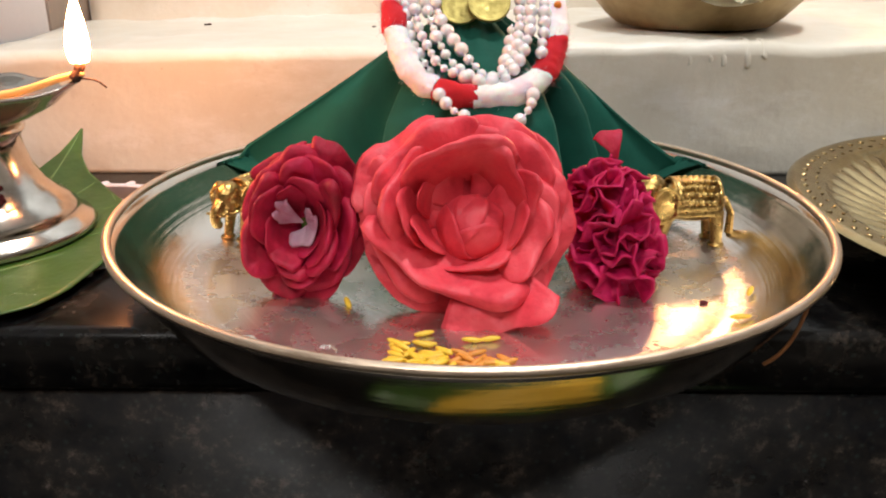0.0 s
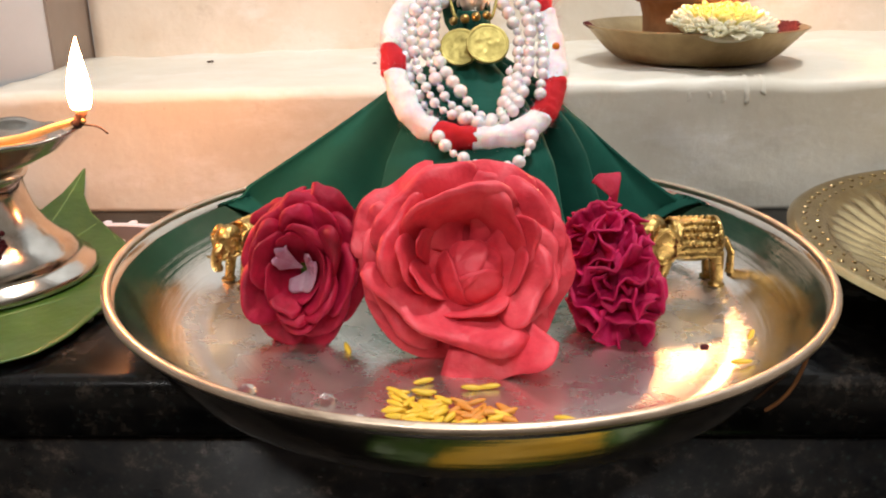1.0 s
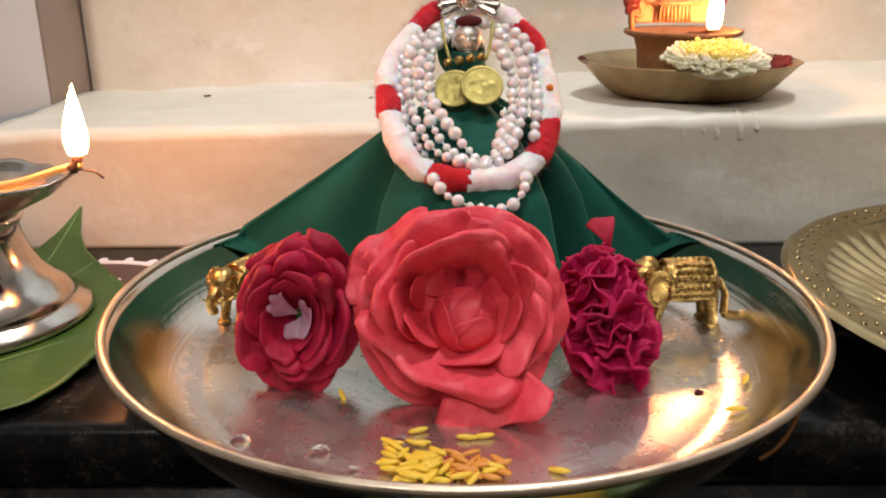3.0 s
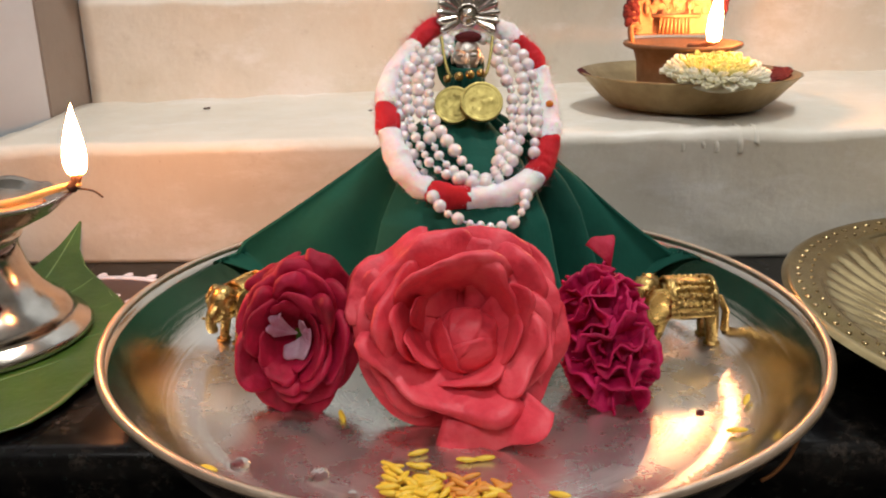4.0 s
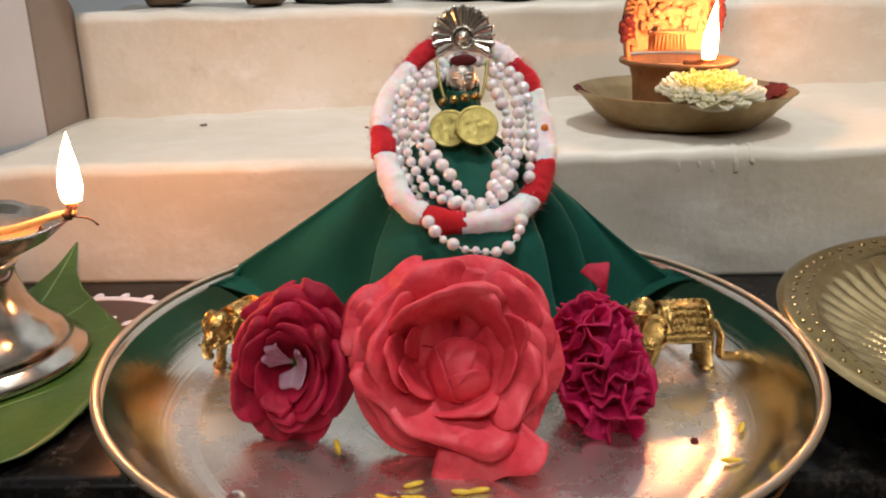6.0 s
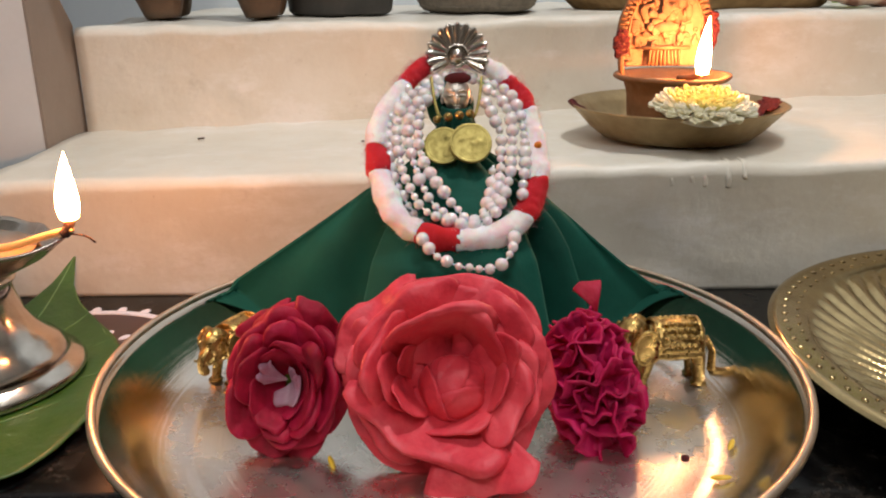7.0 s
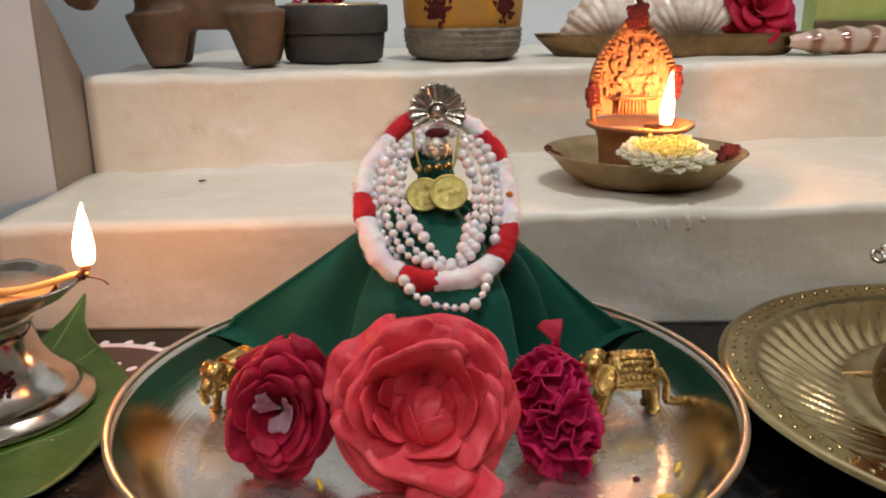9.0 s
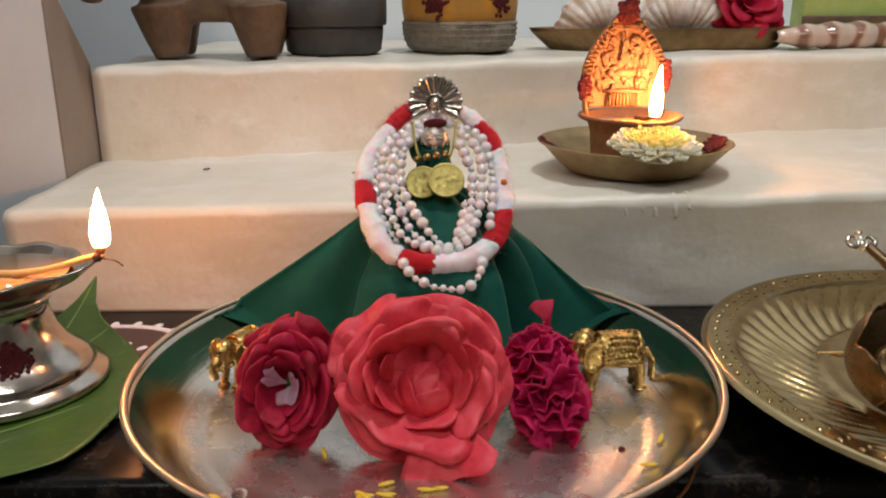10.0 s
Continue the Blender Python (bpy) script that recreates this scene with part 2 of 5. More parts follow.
def spline(points, n, closed=False):
    """n + 1 points (n if closed) along a smooth curve through points."""
    p = [Vector(q) for q in points]
    k = len(p)
    out = []
    spans = k if closed else k - 1
    for i in range(n if closed else n + 1):
        s = i / n * spans
        j = min(int(s), spans - 1)
        f = s - j
        if closed:
            a, b, c, d = p[(j - 1) % k], p[j % k], p[(j + 1) % k], p[(j + 2) % k]
        else:
            a, b, c, d = p[max(j - 1, 0)], p[j], p[j + 1], p[min(j + 2, k - 1)]
        out.append(0.5 * (2 * b + (c - a) * f + (2 * a - 5 * b + 4 * c - d) * f * f + (3 * b - a - 3 * c + d) * f ** 3))
    return out


def tube(path, radius, seg=12, bm=None, caps=True):
    """A round bar along path; radius is a number or a function of 0..1."""
    bm = bm or bmesh.new()
    n = len(path)
    side = None
    rings = []
    for i, c in enumerate(path):
        d = (path[min(i + 1, n - 1)] - path[max(i - 1, 0)]).normalized()
        if side is None:
            side = d.orthogonal().normalized()
        side = (side - d * side.dot(d)).normalized()
        up = d.cross(side)
        r = radius(i / (n - 1)) if callable(radius) else radius
        rings.append([bm.verts.new(c + r * (side * math.cos(2 * math.pi * k / seg) + up * math.sin(2 * math.pi * k / seg))) for k in range(seg)])
    for a, b in zip(rings, rings[1:]):
        for k in range(seg):
            bm.faces.new((a[k], a[(k + 1) % seg], b[(k + 1) % seg], b[k]))
    if caps:
        bm.faces.new(rings[0])
        bm.faces.new(rings[-1])
    return bm


def lerp_table(t, x):
    if x <= t[0][0]:
        return t[0][1]
    for (a, b), (c, d) in zip(t, t[1:]):
        if x <= c:
            return b + (d - b) * (x - a) / (c - a)
    return t[-1][1]


def thicken(ob, t, offset=0.0):
    s = ob.modifiers.new("thickness", "SOLIDIFY")
    s.thickness, s.offset = t, offset
    return ob


def wob(x, y, z, scale, seed=0.0):
    return noise.noise(Vector((x * scale + seed, y * scale - seed * 0.7, z * scale + seed * 1.3)))


# ---- the setting ----
def step_edge_y(x):
    return 0.268 + 0.13 * (x + 0.2)


def step_block(name, label, x0, x1, front, back, z0, top, lip, seed):
    """A cloth-soft, hand-finished step: riser, rounded lip and tread as one skin, closed behind."""

    def place(u, v):
        x = x0 + (x1 - x0) * u
        f, t = front(x), top(x)
        h = t - z0
        rise, arc = h - lip, lip * 1.57
        tread = back - f - lip
        # first 45 % riser, 20 % lip, rest tread
        if v < 0.45:
            q = v / 0.45
            y, z = f + 0.0012 * math.sin(q * 3.1), z0 + rise * q
        elif v < 0.65:
            a = (v - 0.45) / 0.2 * math.pi / 2
            y, z = f + lip * (1 - math.cos(a)), z0 + rise + lip * math.sin(a)
        else:
            q = (v - 0.65) / 0.35
            y, z = f + lip + tread * q, t
        k = wob(x, y, z, 14, seed)
        k2 = wob(x, y, z, 45, seed + 5)
        fade = min(1.0, v / 0.1)
        return (x, y - (0.0022 * k + 0.0008 * k2) * fade, z + (0.0016 * k2 + 0.0016 * k) * (1 if v > 0.4 else 0))

    def ring(u, v):
        # skin, then down the back and forward along the bottom
        if v < 0.8:
            return place(u, v / 0.8)
        x = x0 + (x1 - x0) * u
        if v < 0.9:
            return (x, back, top(x) + (z0 - top(x)) * (v - 0.8) / 0.1)
        return (x, back + (front(x) - back) * (v - 0.9) / 0.1, z0)

    bm = grid_mesh(120, 80, ring)
    bmesh.ops.remove_doubles(bm, verts=bm.verts[:], dist=1e-5)
    for k in (0, 1):
        x = x1 if k else x0
        side = [vv for vv in bm.verts if abs(vv.co.x - x) < 1e-6]
        cy, cz = (front(x) + back) / 2, z0 + 0.3 * (top(x) - z0)
        side.sort(key=lambda vv: math.atan2(vv.co.z - cz, vv.co.y - cy))
        bm.faces.new(side)
    return single(name, bm, M_STEP, label, "step", kind="structure")


step_block("step_lower", "cream painted stone step with a rounded edge", -0.2345, 0.62,
           lambda x: 0.1255 + 0.006 * x, 0.40, 0.0, lambda x: 0.0632 + 0.016 * x, 0.006, 1.0)
step_block("step_upper", "cream painted upper stone step, worn edge", -0.2325, 0.62,
           step_edge_y, 0.598, 0.055, lambda x: 0.1265 + 0.004 * x, 0.007, 4.0)

single("table_slab", box(-0.9, 0.9, -0.050, 0.598, -0.0225, 0.0, 0.005, 3), M_SLAB, "polished black granite shelf slab with a rounded edge", "slab", kind="structure")
single("table_front", box(-0.9, 0.9, -0.046, 0.40, -0.75, -0.0235), M_FRONT, "dark mottled granite front below the slab", "counter front", kind="structure")
single("wall_back", box(-1.6, 1.6, 0.600, 0.65, -0.75, 1.5), M_WALL, "pale bluish white painted wall", "wall", kind="structure", smooth=False)
single("wall_left", box(-0.30, 0.0, 0.0, 0.04, 0.0, 0.62, 0.002), M_SIDEWALL, "painted side wall of the niche, dimmed to pale grey in its colour", "wall", pose(-0.2356, 0.2125, 0, 0, 0, 38), kind="structure")


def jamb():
    """Side wall's return, shade coloured in, back edge leaning forward above the upper step."""
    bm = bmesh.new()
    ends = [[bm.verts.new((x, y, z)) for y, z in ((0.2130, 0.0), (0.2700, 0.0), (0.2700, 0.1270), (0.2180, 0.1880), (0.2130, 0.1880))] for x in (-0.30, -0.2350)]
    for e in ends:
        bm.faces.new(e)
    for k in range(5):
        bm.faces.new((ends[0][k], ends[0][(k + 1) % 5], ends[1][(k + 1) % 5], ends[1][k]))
    single("wall_jamb", bm, M_JAMB, "return of the side wall, its shade coloured in taupe", "wall", kind="structure", smooth=False)


jamb()
single("floor", box(-1.6, 1.6, -2.6, 0.65, -0.80, -0.75), M_ROOM, "plain floor of the room", "floor", kind="structure", smooth=False)
single("ceiling", box(-1.6, 1.6, -2.6, 0.65, 1.5, 1.55), M_CEIL, "white ceiling", "ceiling", kind="structure", smooth=False)
single("wall_west", box(-1.65, -1.6, -2.6, 0.65, -0.80, 1.55), M_ROOM, "plain room wall", "wall", kind="structure", smooth=False)
single("wall_east", box(1.6, 1.65, -2.6, 0.65, -0.80, 1.55), M_ROOM, "plain room wall", "wall", kind="structure", smooth=False)
single("wall_south", box(-1.6, 1.6, -2.65, -2.6, -0.80, 1.55), M_ROOM, "plain room wall", "wall", kind="structure", smooth=False)


# ---- steel plate ----
def thali():
    base = thing("thali_plate", "shiny round steel plate with a rolled rim", "plate", pose(0.0006, -0.0008, 0) @ Matrix.Diagonal((1.0105, 1.0105, 1, 1)))
    outer = [(0.0, 0.0), (0.094, 0.0), (0.0995, 0.0010), (0.1035, 0.0042), (0.1085, 0.0105), (0.1130, 0.0172), (0.1163, 0.0230), (0.1180, 0.0265)]
    inner = [(0.1168, 0.0265), (0.1150, 0.0230), (0.1115, 0.0170), (0.1068, 0.0108), (0.1020, 0.0068), (0.0965, 0.0042), (0.0915, 0.0030), (0.0900, 0.0031), (0.0885, 0.0026), (0.080, 0.0020), (0.05, 0.0018), (0.0, 0.0018)]
    part("dish", lathe(outer + inner, 180), M_PLATE, base)
    def stain(u, v):
        a = radians(41 + 5.0 * u)
        r = 0.1118 + 0.0034 * v
        return (r * math.cos(a), r * math.sin(a), lerp_table([(0.1068, 0.0104), (0.1115, 0.0170), (0.1150, 0.0230), (0.1168, 0.0265)], r) + 0.0003)
    thicken(part("stain", grid_mesh(10, 6, stain), M_STAIN, base, "brown rust stain"), 0.0002, 1)
    rim = [(0.1177 + 0.0015 * math.cos(a), 0.0266 + 0.0014 * math.sin(a)) for a in [i * math.pi / 8 for i in range(17)]]
    part("rim", lathe(rim, 180), M_RIM, base, "rolled rim")
    return base


thali()


# ---- the draped idol ----
def green_cloth_mat():
    k = Mat("bottle_green_cloth")
    c = k.ramp(k.noise(30, 5, 0.6), (0.3, (0.0014, 0.050, 0.033)), (0.7, (0.0032, 0.082, 0.056)))
    w = k.node("ShaderNodeTexWave", Vector=k.co.outputs["Object"], Scale=900.0, Distortion=2.0)
    n = k.bump(w.outputs["Fac"], 0.12, 0.0002)
    n = k.bump(k.noise(55, 4, 0.5), 0.35, 0.003, n)
    k.set(Base_Color=c, Roughness=0.78, Normal=n, Sheen_Weight=0.12, Sheen_Roughness=0.4)
    k.b.inputs["Specular IOR Level"].default_value = 0.25
    k.b.inputs["Sheen Tint"].default_value = (0.3, 0.8, 0.6, 1)
    return k.m


M_GREEN = green_cloth_mat()

BELL = [(0.0, 0.074), (0.02, 0.066), (0.045, 0.056), (0.056, 0.048), (0.066, 0.038), (0.074, 0.025), (0.080, 0.015), (0.086, 0.010), (0.100, 0.006)]


def smooth_table(t, x):
    """As lerp_table, eased between the entries."""
    if x <= t[0][0]:
        return t[0][1]
    for (a, b), (c, d) in zip(t, t[1:]):
        if x <= c:
            q = (x - a) / (c - a)
            return b + (d - b) * q * q * (3 - 2 * q)
    return t[-1][1]


# reach of the cloth by the angle from the front: a full bell, deep valleys, rolled folds beside them
FOLDS_LEFT = [(0, 1.0), (20, 1.05), (36, 1.00), (52, 0.52), (64, 0.66), (74, 0.92), (90, 0.80)]
FOLDS_RIGHT = [(0, 1.0), (18, 1.06), (33, 1.02), (46, 0.54), (58, 1.00), (66, 0.70), (76, 0.98), (90, 0.85)]


def cloth():
    """One sheet round the idol: a bell in front, two wide wings drawn out to the plate's rim."""
    cx, cy = 0.004, 0.088

    def place(u, v):
        th = 2 * math.pi * u
        z = 0.100 * (1 - v) ** 1.15
        r = lerp_table(BELL, z)
        c, s = math.cos(th), math.sin(th)
        off = math.degrees(math.atan2(abs(c), -s)) if s < 0 else 90.0
        deep = min(1.0, max(0.0, (0.092 - z) / 0.035))
        folds = 1 + deep * (smooth_table(FOLDS_RIGHT if c > 0 else FOLDS_LEFT, off) - 1)
        folds += 0.025 * deep * math.sin(9 * th + 2.0)
        # small gathers below the coins
        folds += 0.07 * math.sin(16 * th) * math.exp(-((z - 0.082) / 0.010) ** 2)
        x, y = r * c * folds * 0.97, r * s * folds
        if s > 0:
            y *= 0.32
        # wings
        for sign, tx, tz in ((-1, 0.1075, 0.0215), (1, 0.0990, 0.0140)):
            w = max(0.0, sign * c) ** (26 if s < 0 else 60)
            top = 0.070
            if z < top:
                q = (top - z) / top
                wide = 0.031 + (tx - 0.031) * min(1.0, (top - max(z, 0.0)) / (top - tz)) ** (1.06 if sign < 0 else 1.12)
                x = x * (1 - w) + sign * wide * w
                y = y * (1 - w) + w * (-0.032 * q)
        px, py = cx + x, cy + y
        rad = math.hypot(px, py)
        # the hem lies in the dish and against its wall
        low = 0.0030 if rad < 0.094 else 0.0030 + (rad - 0.094) * 0.95
        if rad > 0.1152:
            px, py = px * 0.1152 / rad, py * 0.1152 / rad
            low = 0.0245
        pz = max(z, low)
        k = wob(px, py, pz, 40, 3.0)
        return (px + 0.0012 * k, py + 0.0016 * k, pz + 0.0005 * k)

    ob = single("green_drape", grid_mesh(360, 90, place, wrap_u=True), M_GREEN, "dark green cloth draped round the small idol like a skirt", "cloth")
    thicken(ob, 0.0008, 1)
    return ob


cloth()


def shoulder_cloth():
    """The fold of green cloth tucked round the neck, behind the face."""
    bm = bmesh.new()
    ball(bm, (0.0020, 0.0965, 0.0995), 0.0105, (1.0, 0.55, 1.15), sub=3)
    for v in bm.verts:
        v.co.y += 0.0010 * math.sin(v.co.x * 900 + v.co.z * 200)
    return single("green_shawl", bm, M_GREEN, "dark green cloth tucked round the idol's neck", "cloth")


shoulder_cloth()


M_FACE = metal("worn_silver_face", (0.86, 0.82, 0.76), (0.62, 0.55, 0.48), 0.42, 900, 0.2, 160)


def idol():
    """Small silver figure: body under the cloth, head with plain features."""
    bm = lathe([(0.0, 0.003), (0.030, 0.003), (0.026, 0.03), (0.018, 0.06), (0.0085, 0.092), (0.004, 0.097)], 32, m=Matrix.Translation((0.004, 0.092, 0)))
    head = Vector((0.0046, 0.0895, 0.1045))
    fresh = set(bm.verts)
    ball(bm, head, 0.0072, (0.84, 0.85, 1.1), sub=4)
    for v in bm.verts:
        if v not in fresh:
            d = v.co - head
            low = max(0.0, -d.z / 0.008)
            v.co.x = head.x + d.x * (1 - 0.30 * low)
            if d.y < 0:
                # sockets beside the nose, under the brows
                v.co.y += 0.0010 * sum(math.exp(-((d.x - k * 0.0026) ** 2 + (d.z - 0.0010) ** 2) / 0.0000028) for k in (-1, 1))
    ball(bm, head + Vector((0, -0.0062, -0.0006)), 0.0014, (0.75, 1.0, 1.7), sub=3)
    for s in (-1, 1):
        ball(bm, head + Vector((s * 0.0026, -0.0050, 0.0010)), 0.0012, (1.4, 0.7, 0.65), sub=3)
        tube([head + Vector((s * 0.0010, -0.0061, 0.0026)), head + Vector((s * 0.0026, -0.0058, 0.0034)), head + Vector((s * 0.0044, -0.0044, 0.0026))], 0.0004, 8, bm)
        ball(bm, head + Vector((s * 0.0060, 0, -0.001)), 0.0016, (0.6, 0.7, 1.5))
    for dz in (-0.0034, -0.0043):
        ball(bm, head + Vector((0, -0.0054, dz)), 0.0012, (1.4, 0.7, 0.35), sub=3)
    ball(bm, head + Vector((0, -0.0044, -0.0062)), 0.0016, (1.2, 0.8, 0.7))
    return single("idol", bm, M_FACE, "small silver figure with a plain worn face, dressed in green cloth", "idol")


idol()


def crown():
    base = thing("crown", "silver fan-shaped crown of fluted rays", "crown", pose(0.0052, 0.0985, 0.1207, 90 - 14, 0, 0))
    n = 15
    for i in range(n):
        a = radians(-30 + 240 * i / (n - 1))

        def place(u, v, a=a):
            r = 0.0040 + 0.0098 * v
            w = (0.0010 + 0.0012 * v) * (1 if v < 0.8 else math.sqrt(max(0.02, 1 - ((v - 0.8) / 0.2) ** 2)))
            s = (u - 0.5) * 2
            lift = 0.0014 * (1 - s * s) * (0.4 + 0.6 * v)
            x, y = r, s * w
            return (x * math.cos(a) - y * math.sin(a), x * math.sin(a) + y * math.cos(a), lift + 0.0016 * v)

        thicken(part("ray", grid_mesh(6, 8, place), M_SILVER, base), 0.0005, 0)
    part("boss", lathe([(0, 0.0050), (0.0014, 0.0046), (0.0026, 0.0032), (0.0030, 0.0016), (0.0042, 0.0012), (0.0050, 0.0), (0.0, -0.001)], 24), M_SILVER, base, "round silver boss")
    ring = [Vector((0.0046 * math.cos(t), 0.0046 * math.sin(t), 0.0012)) for t in [i * math.pi / 12 for i in range(25)]]
    part("band", tube(ring, 0.0005, 8), M_SILVER, base)
    # brow band below the fan
    path = [Vector((0.0076 * math.sin(t), -0.0092, 0.0082 * math.cos(t) - 0.006)) for t in [radians(-80 + 16 * i) for i in range(11)]]
    part("brow_band", tube(path, 0.0011, 8), M_GOLD, base, "gilt brow band")
    return base


crown()
bm = bmesh.new()
ball(bm, (0, 0, 0), 0.0034, (1.7, 0.5, 0.72), sub=3)
for v in bm.verts:
    v.co += Vector((1, 1, 1)) * 0.0004 * wob(*v.co, 900)
single("vermilion_mark", bm, M_KUMKUM, "dark red vermilion powder pressed on the brow", "powder", pose(0.0050, 0.0865, 0.1125))


# ---- garland and beads ----
def cotton_mat(name, a, b, sheen):
    k = Mat(name)
    c = k.ramp(k.noise(90, 5, 0.7), (0.36, a), (0.62, b))
    k.set(Base_Color=c, Roughness=0.95, Normal=k.bump(k.noise(500, 6, 0.75), 0.6, 0.0012), Sheen_Weight=sheen, Subsurface_Weight=0.6, Subsurface_Scale=0.004)
    return k.m


M_COTTON = cotton_mat("white_cotton", (0.90, 0.70, 0.73), (0.95, 0.93, 0.94), 0.5)
M_COTTON_RED = cotton_mat("red_dyed_cotton", (0.46, 0.004, 0.010), (0.58, 0.012, 0.022), 0.0)
RING = [(0.0050, 0.1080, 0.1190), (-0.0080, 0.1010, 0.1165), (-0.0165, 0.0930, 0.1105), (-0.0265, 0.0800, 0.0980), (-0.0288, 0.0690, 0.0870), (-0.0262, 0.0585, 0.0750),
        (-0.0195, 0.0505, 0.0640), (-0.0095, 0.0455, 0.0575), (0.0075, 0.0425, 0.0562), (0.0215, 0.0455, 0.0578), (0.0315, 0.0530, 0.0640), (0.0368, 0.0610, 0.0735),
        (0.0372, 0.0720, 0.0862), (0.0345, 0.0820, 0.0985), (0.0285, 0.0920, 0.1080), (0.0180, 0.1020, 0.1160)]


def garland():
    base = thing("cotton_garland", "fluffy white cotton garland with red dyed sections", "garland")
    path = [p + Vector((0, -0.0045 * max(0.0, min(1.0, (0.085 - p.z) / 0.02)), 0)) for p in spline(RING, 320, closed=True)]
    cuts = [0.055, 0.135, 0.250, 0.297, 0.425, 0.490, 0.612, 0.690, 0.810, 0.885, 1.055]
    for i in range(len(cuts) - 1):
        a, b = int(cuts[i] * 320), int(cuts[i + 1] * 320)
        seg = [path[j % 320] for j in range(a, b + 2)]
        red = i % 2 == 0
        if i == len(cuts) - 2:
            red = False
        bm = tube(seg, lambda q, seg=seg: (0.0042 + 0.0009 * math.sin(math.pi * (0.08 + 0.84 * q)) ** 0.6) * (1.0 - 0.20 * min(1.0, max(0.0, (seg[int(q * (len(seg) - 1))].z - 0.085) / 0.02))), 20, caps=True)
        for v in bm.verts:
            d = 0.0014 * wob(*v.co, 130, i) + 0.0005 * wob(*v.co, 420, i)
            v.co += Vector((d, -abs(d), d))
        sec = part("cotton_section", bm, M_COTTON_RED if red else M_COTTON, base, "red dyed cotton" if red else "white cotton")
        # loose fibres
        fb = bmesh.new()
        rnd = random.Random(40 + i)
        for _ in range(1100):
            c = rnd.choice(seg)
            d = Vector((rnd.gauss(0, 1), rnd.gauss(0, 1), rnd.gauss(0, 1))).normalized()
            e = Vector((rnd.gauss(0, 1), rnd.gauss(0, 1), rnd.gauss(0, 1))) * 0.0012
            p0, p1 = c + d * 0.0040, c + d * rnd.uniform(0.0056, 0.0070) + e
            w = 0.00005
            q = [fb.verts.new(p) for p in (p0 + Vector((w, 0, 0)), p0 - Vector((w, 0, 0)), p1, p0 + Vector((0, 0, w * 2)))]
            for tri in ((0, 1, 2), (1, 3, 2), (3, 0, 2)):
                fb.faces.new([q[k] for k in tri])
        tagged(part("cotton_fuzz", fb, M_COTTON_RED if red else M_COTTON, sec), kind="stuff")
    dot = bmesh.new()
    ball(dot, (0.0375, 0.0658, 0.0876), 0.0016, (1, 0.7, 1))
    part("orange_bead", dot, M_ORANGE, base, "tiny orange bead")
    return base


M_ORANGE = plain_mat("orange_bead", (0.75, 0.22, 0.01), (0.60, 0.16, 0.01), 0.35, 300, 0.1, 0.0002, 900)
garland()


def pearl_mat():
    k = Mat("pearl_bead")
    c = k.ramp(k.noise(200, 3), (0.3, (0.74, 0.67, 0.68)), (0.7, (0.82, 0.77, 0.78)))
    k.set(Base_Color=c, Roughness=0.16, Specular_IOR_Level=0.8, Coat_Weight=1.0, Coat_Roughness=0.16, Coat_IOR=1.9, Subsurface_Weight=0.35, Subsurface_Scale=0.003)
    return k.m


M_PEARL = pearl_mat()
STRANDS = [
    [(0.004, 0.100, 0.113), (-0.0115, 0.088, 0.108), (-0.0191, 0.0784, 0.1006), (-0.0208, 0.0709, 0.0913), (-0.0188, 0.0610, 0.0825), (-0.0151, 0.0515, 0.0741), (-0.0090, 0.0435, 0.0668), (0.0020, 0.0405, 0.0625),
     (0.0120, 0.0405, 0.0625), (0.0187, 0.0461, 0.0693), (0.0212, 0.0545, 0.0765), (0.0225, 0.0690, 0.0890), (0.0202, 0.0760, 0.0971), (0.0150, 0.0840, 0.1050)],
    [(0.004, 0.102, 0.111), (-0.0085, 0.0865, 0.1065), (-0.0150, 0.0767, 0.0985), (-0.0156, 0.0690, 0.0892), (-0.0129, 0.0590, 0.0805), (-0.0079, 0.0490, 0.0713), (-0.0010, 0.0425, 0.0649), (0.0074, 0.0396, 0.0610),
     (0.0155, 0.0405, 0.0628), (0.0215, 0.0461, 0.0693), (0.0252, 0.0552, 0.0774), (0.0270, 0.0660, 0.0869), (0.0270, 0.0740, 0.0960), (0.0229, 0.0820, 0.1044), (0.0160, 0.0880, 0.1087)],
    [(0.005, 0.104, 0.110), (-0.0075, 0.0845, 0.1040), (-0.0112, 0.0745, 0.0964), (-0.0112, 0.0665, 0.0872), (-0.0083, 0.0590, 0.0805), (-0.0023, 0.0510, 0.0731), (0.0035, 0.0450, 0.0668), (0.0096, 0.0410, 0.0625),
     (0.0150, 0.0450, 0.0668), (0.0180, 0.0535, 0.0745), (0.0190, 0.0600, 0.0805)],
    [(0.006, 0.106, 0.112), (0.0184, 0.0890, 0.1098), (0.0265, 0.0843, 0.1065), (0.0310, 0.0763, 0.0980), (0.0322, 0.0676, 0.0878), (0.0313, 0.0571, 0.0783), (0.0292, 0.0470, 0.0692)],
    [(-0.0110, 0.0400, 0.0590), (-0.0075, 0.0315, 0.0550), (-0.0037, 0.0285, 0.0526), (0.0017, 0.0262, 0.0502), (0.0092, 0.0250, 0.0486), (0.0167, 0.0254, 0.0486), (0.0222, 0.0278, 0.0510), (0.0255, 0.0325, 0.0555), (0.0265, 0.0430, 0.0600)],
    [(-0.0160, 0.0870, 0.1080), (-0.0225, 0.0790, 0.0985), (-0.0240, 0.0705, 0.0885), (-0.0222, 0.0610, 0.0790), (-0.0180, 0.0525, 0.0705), (-0.0120, 0.0460, 0.0635)],
]


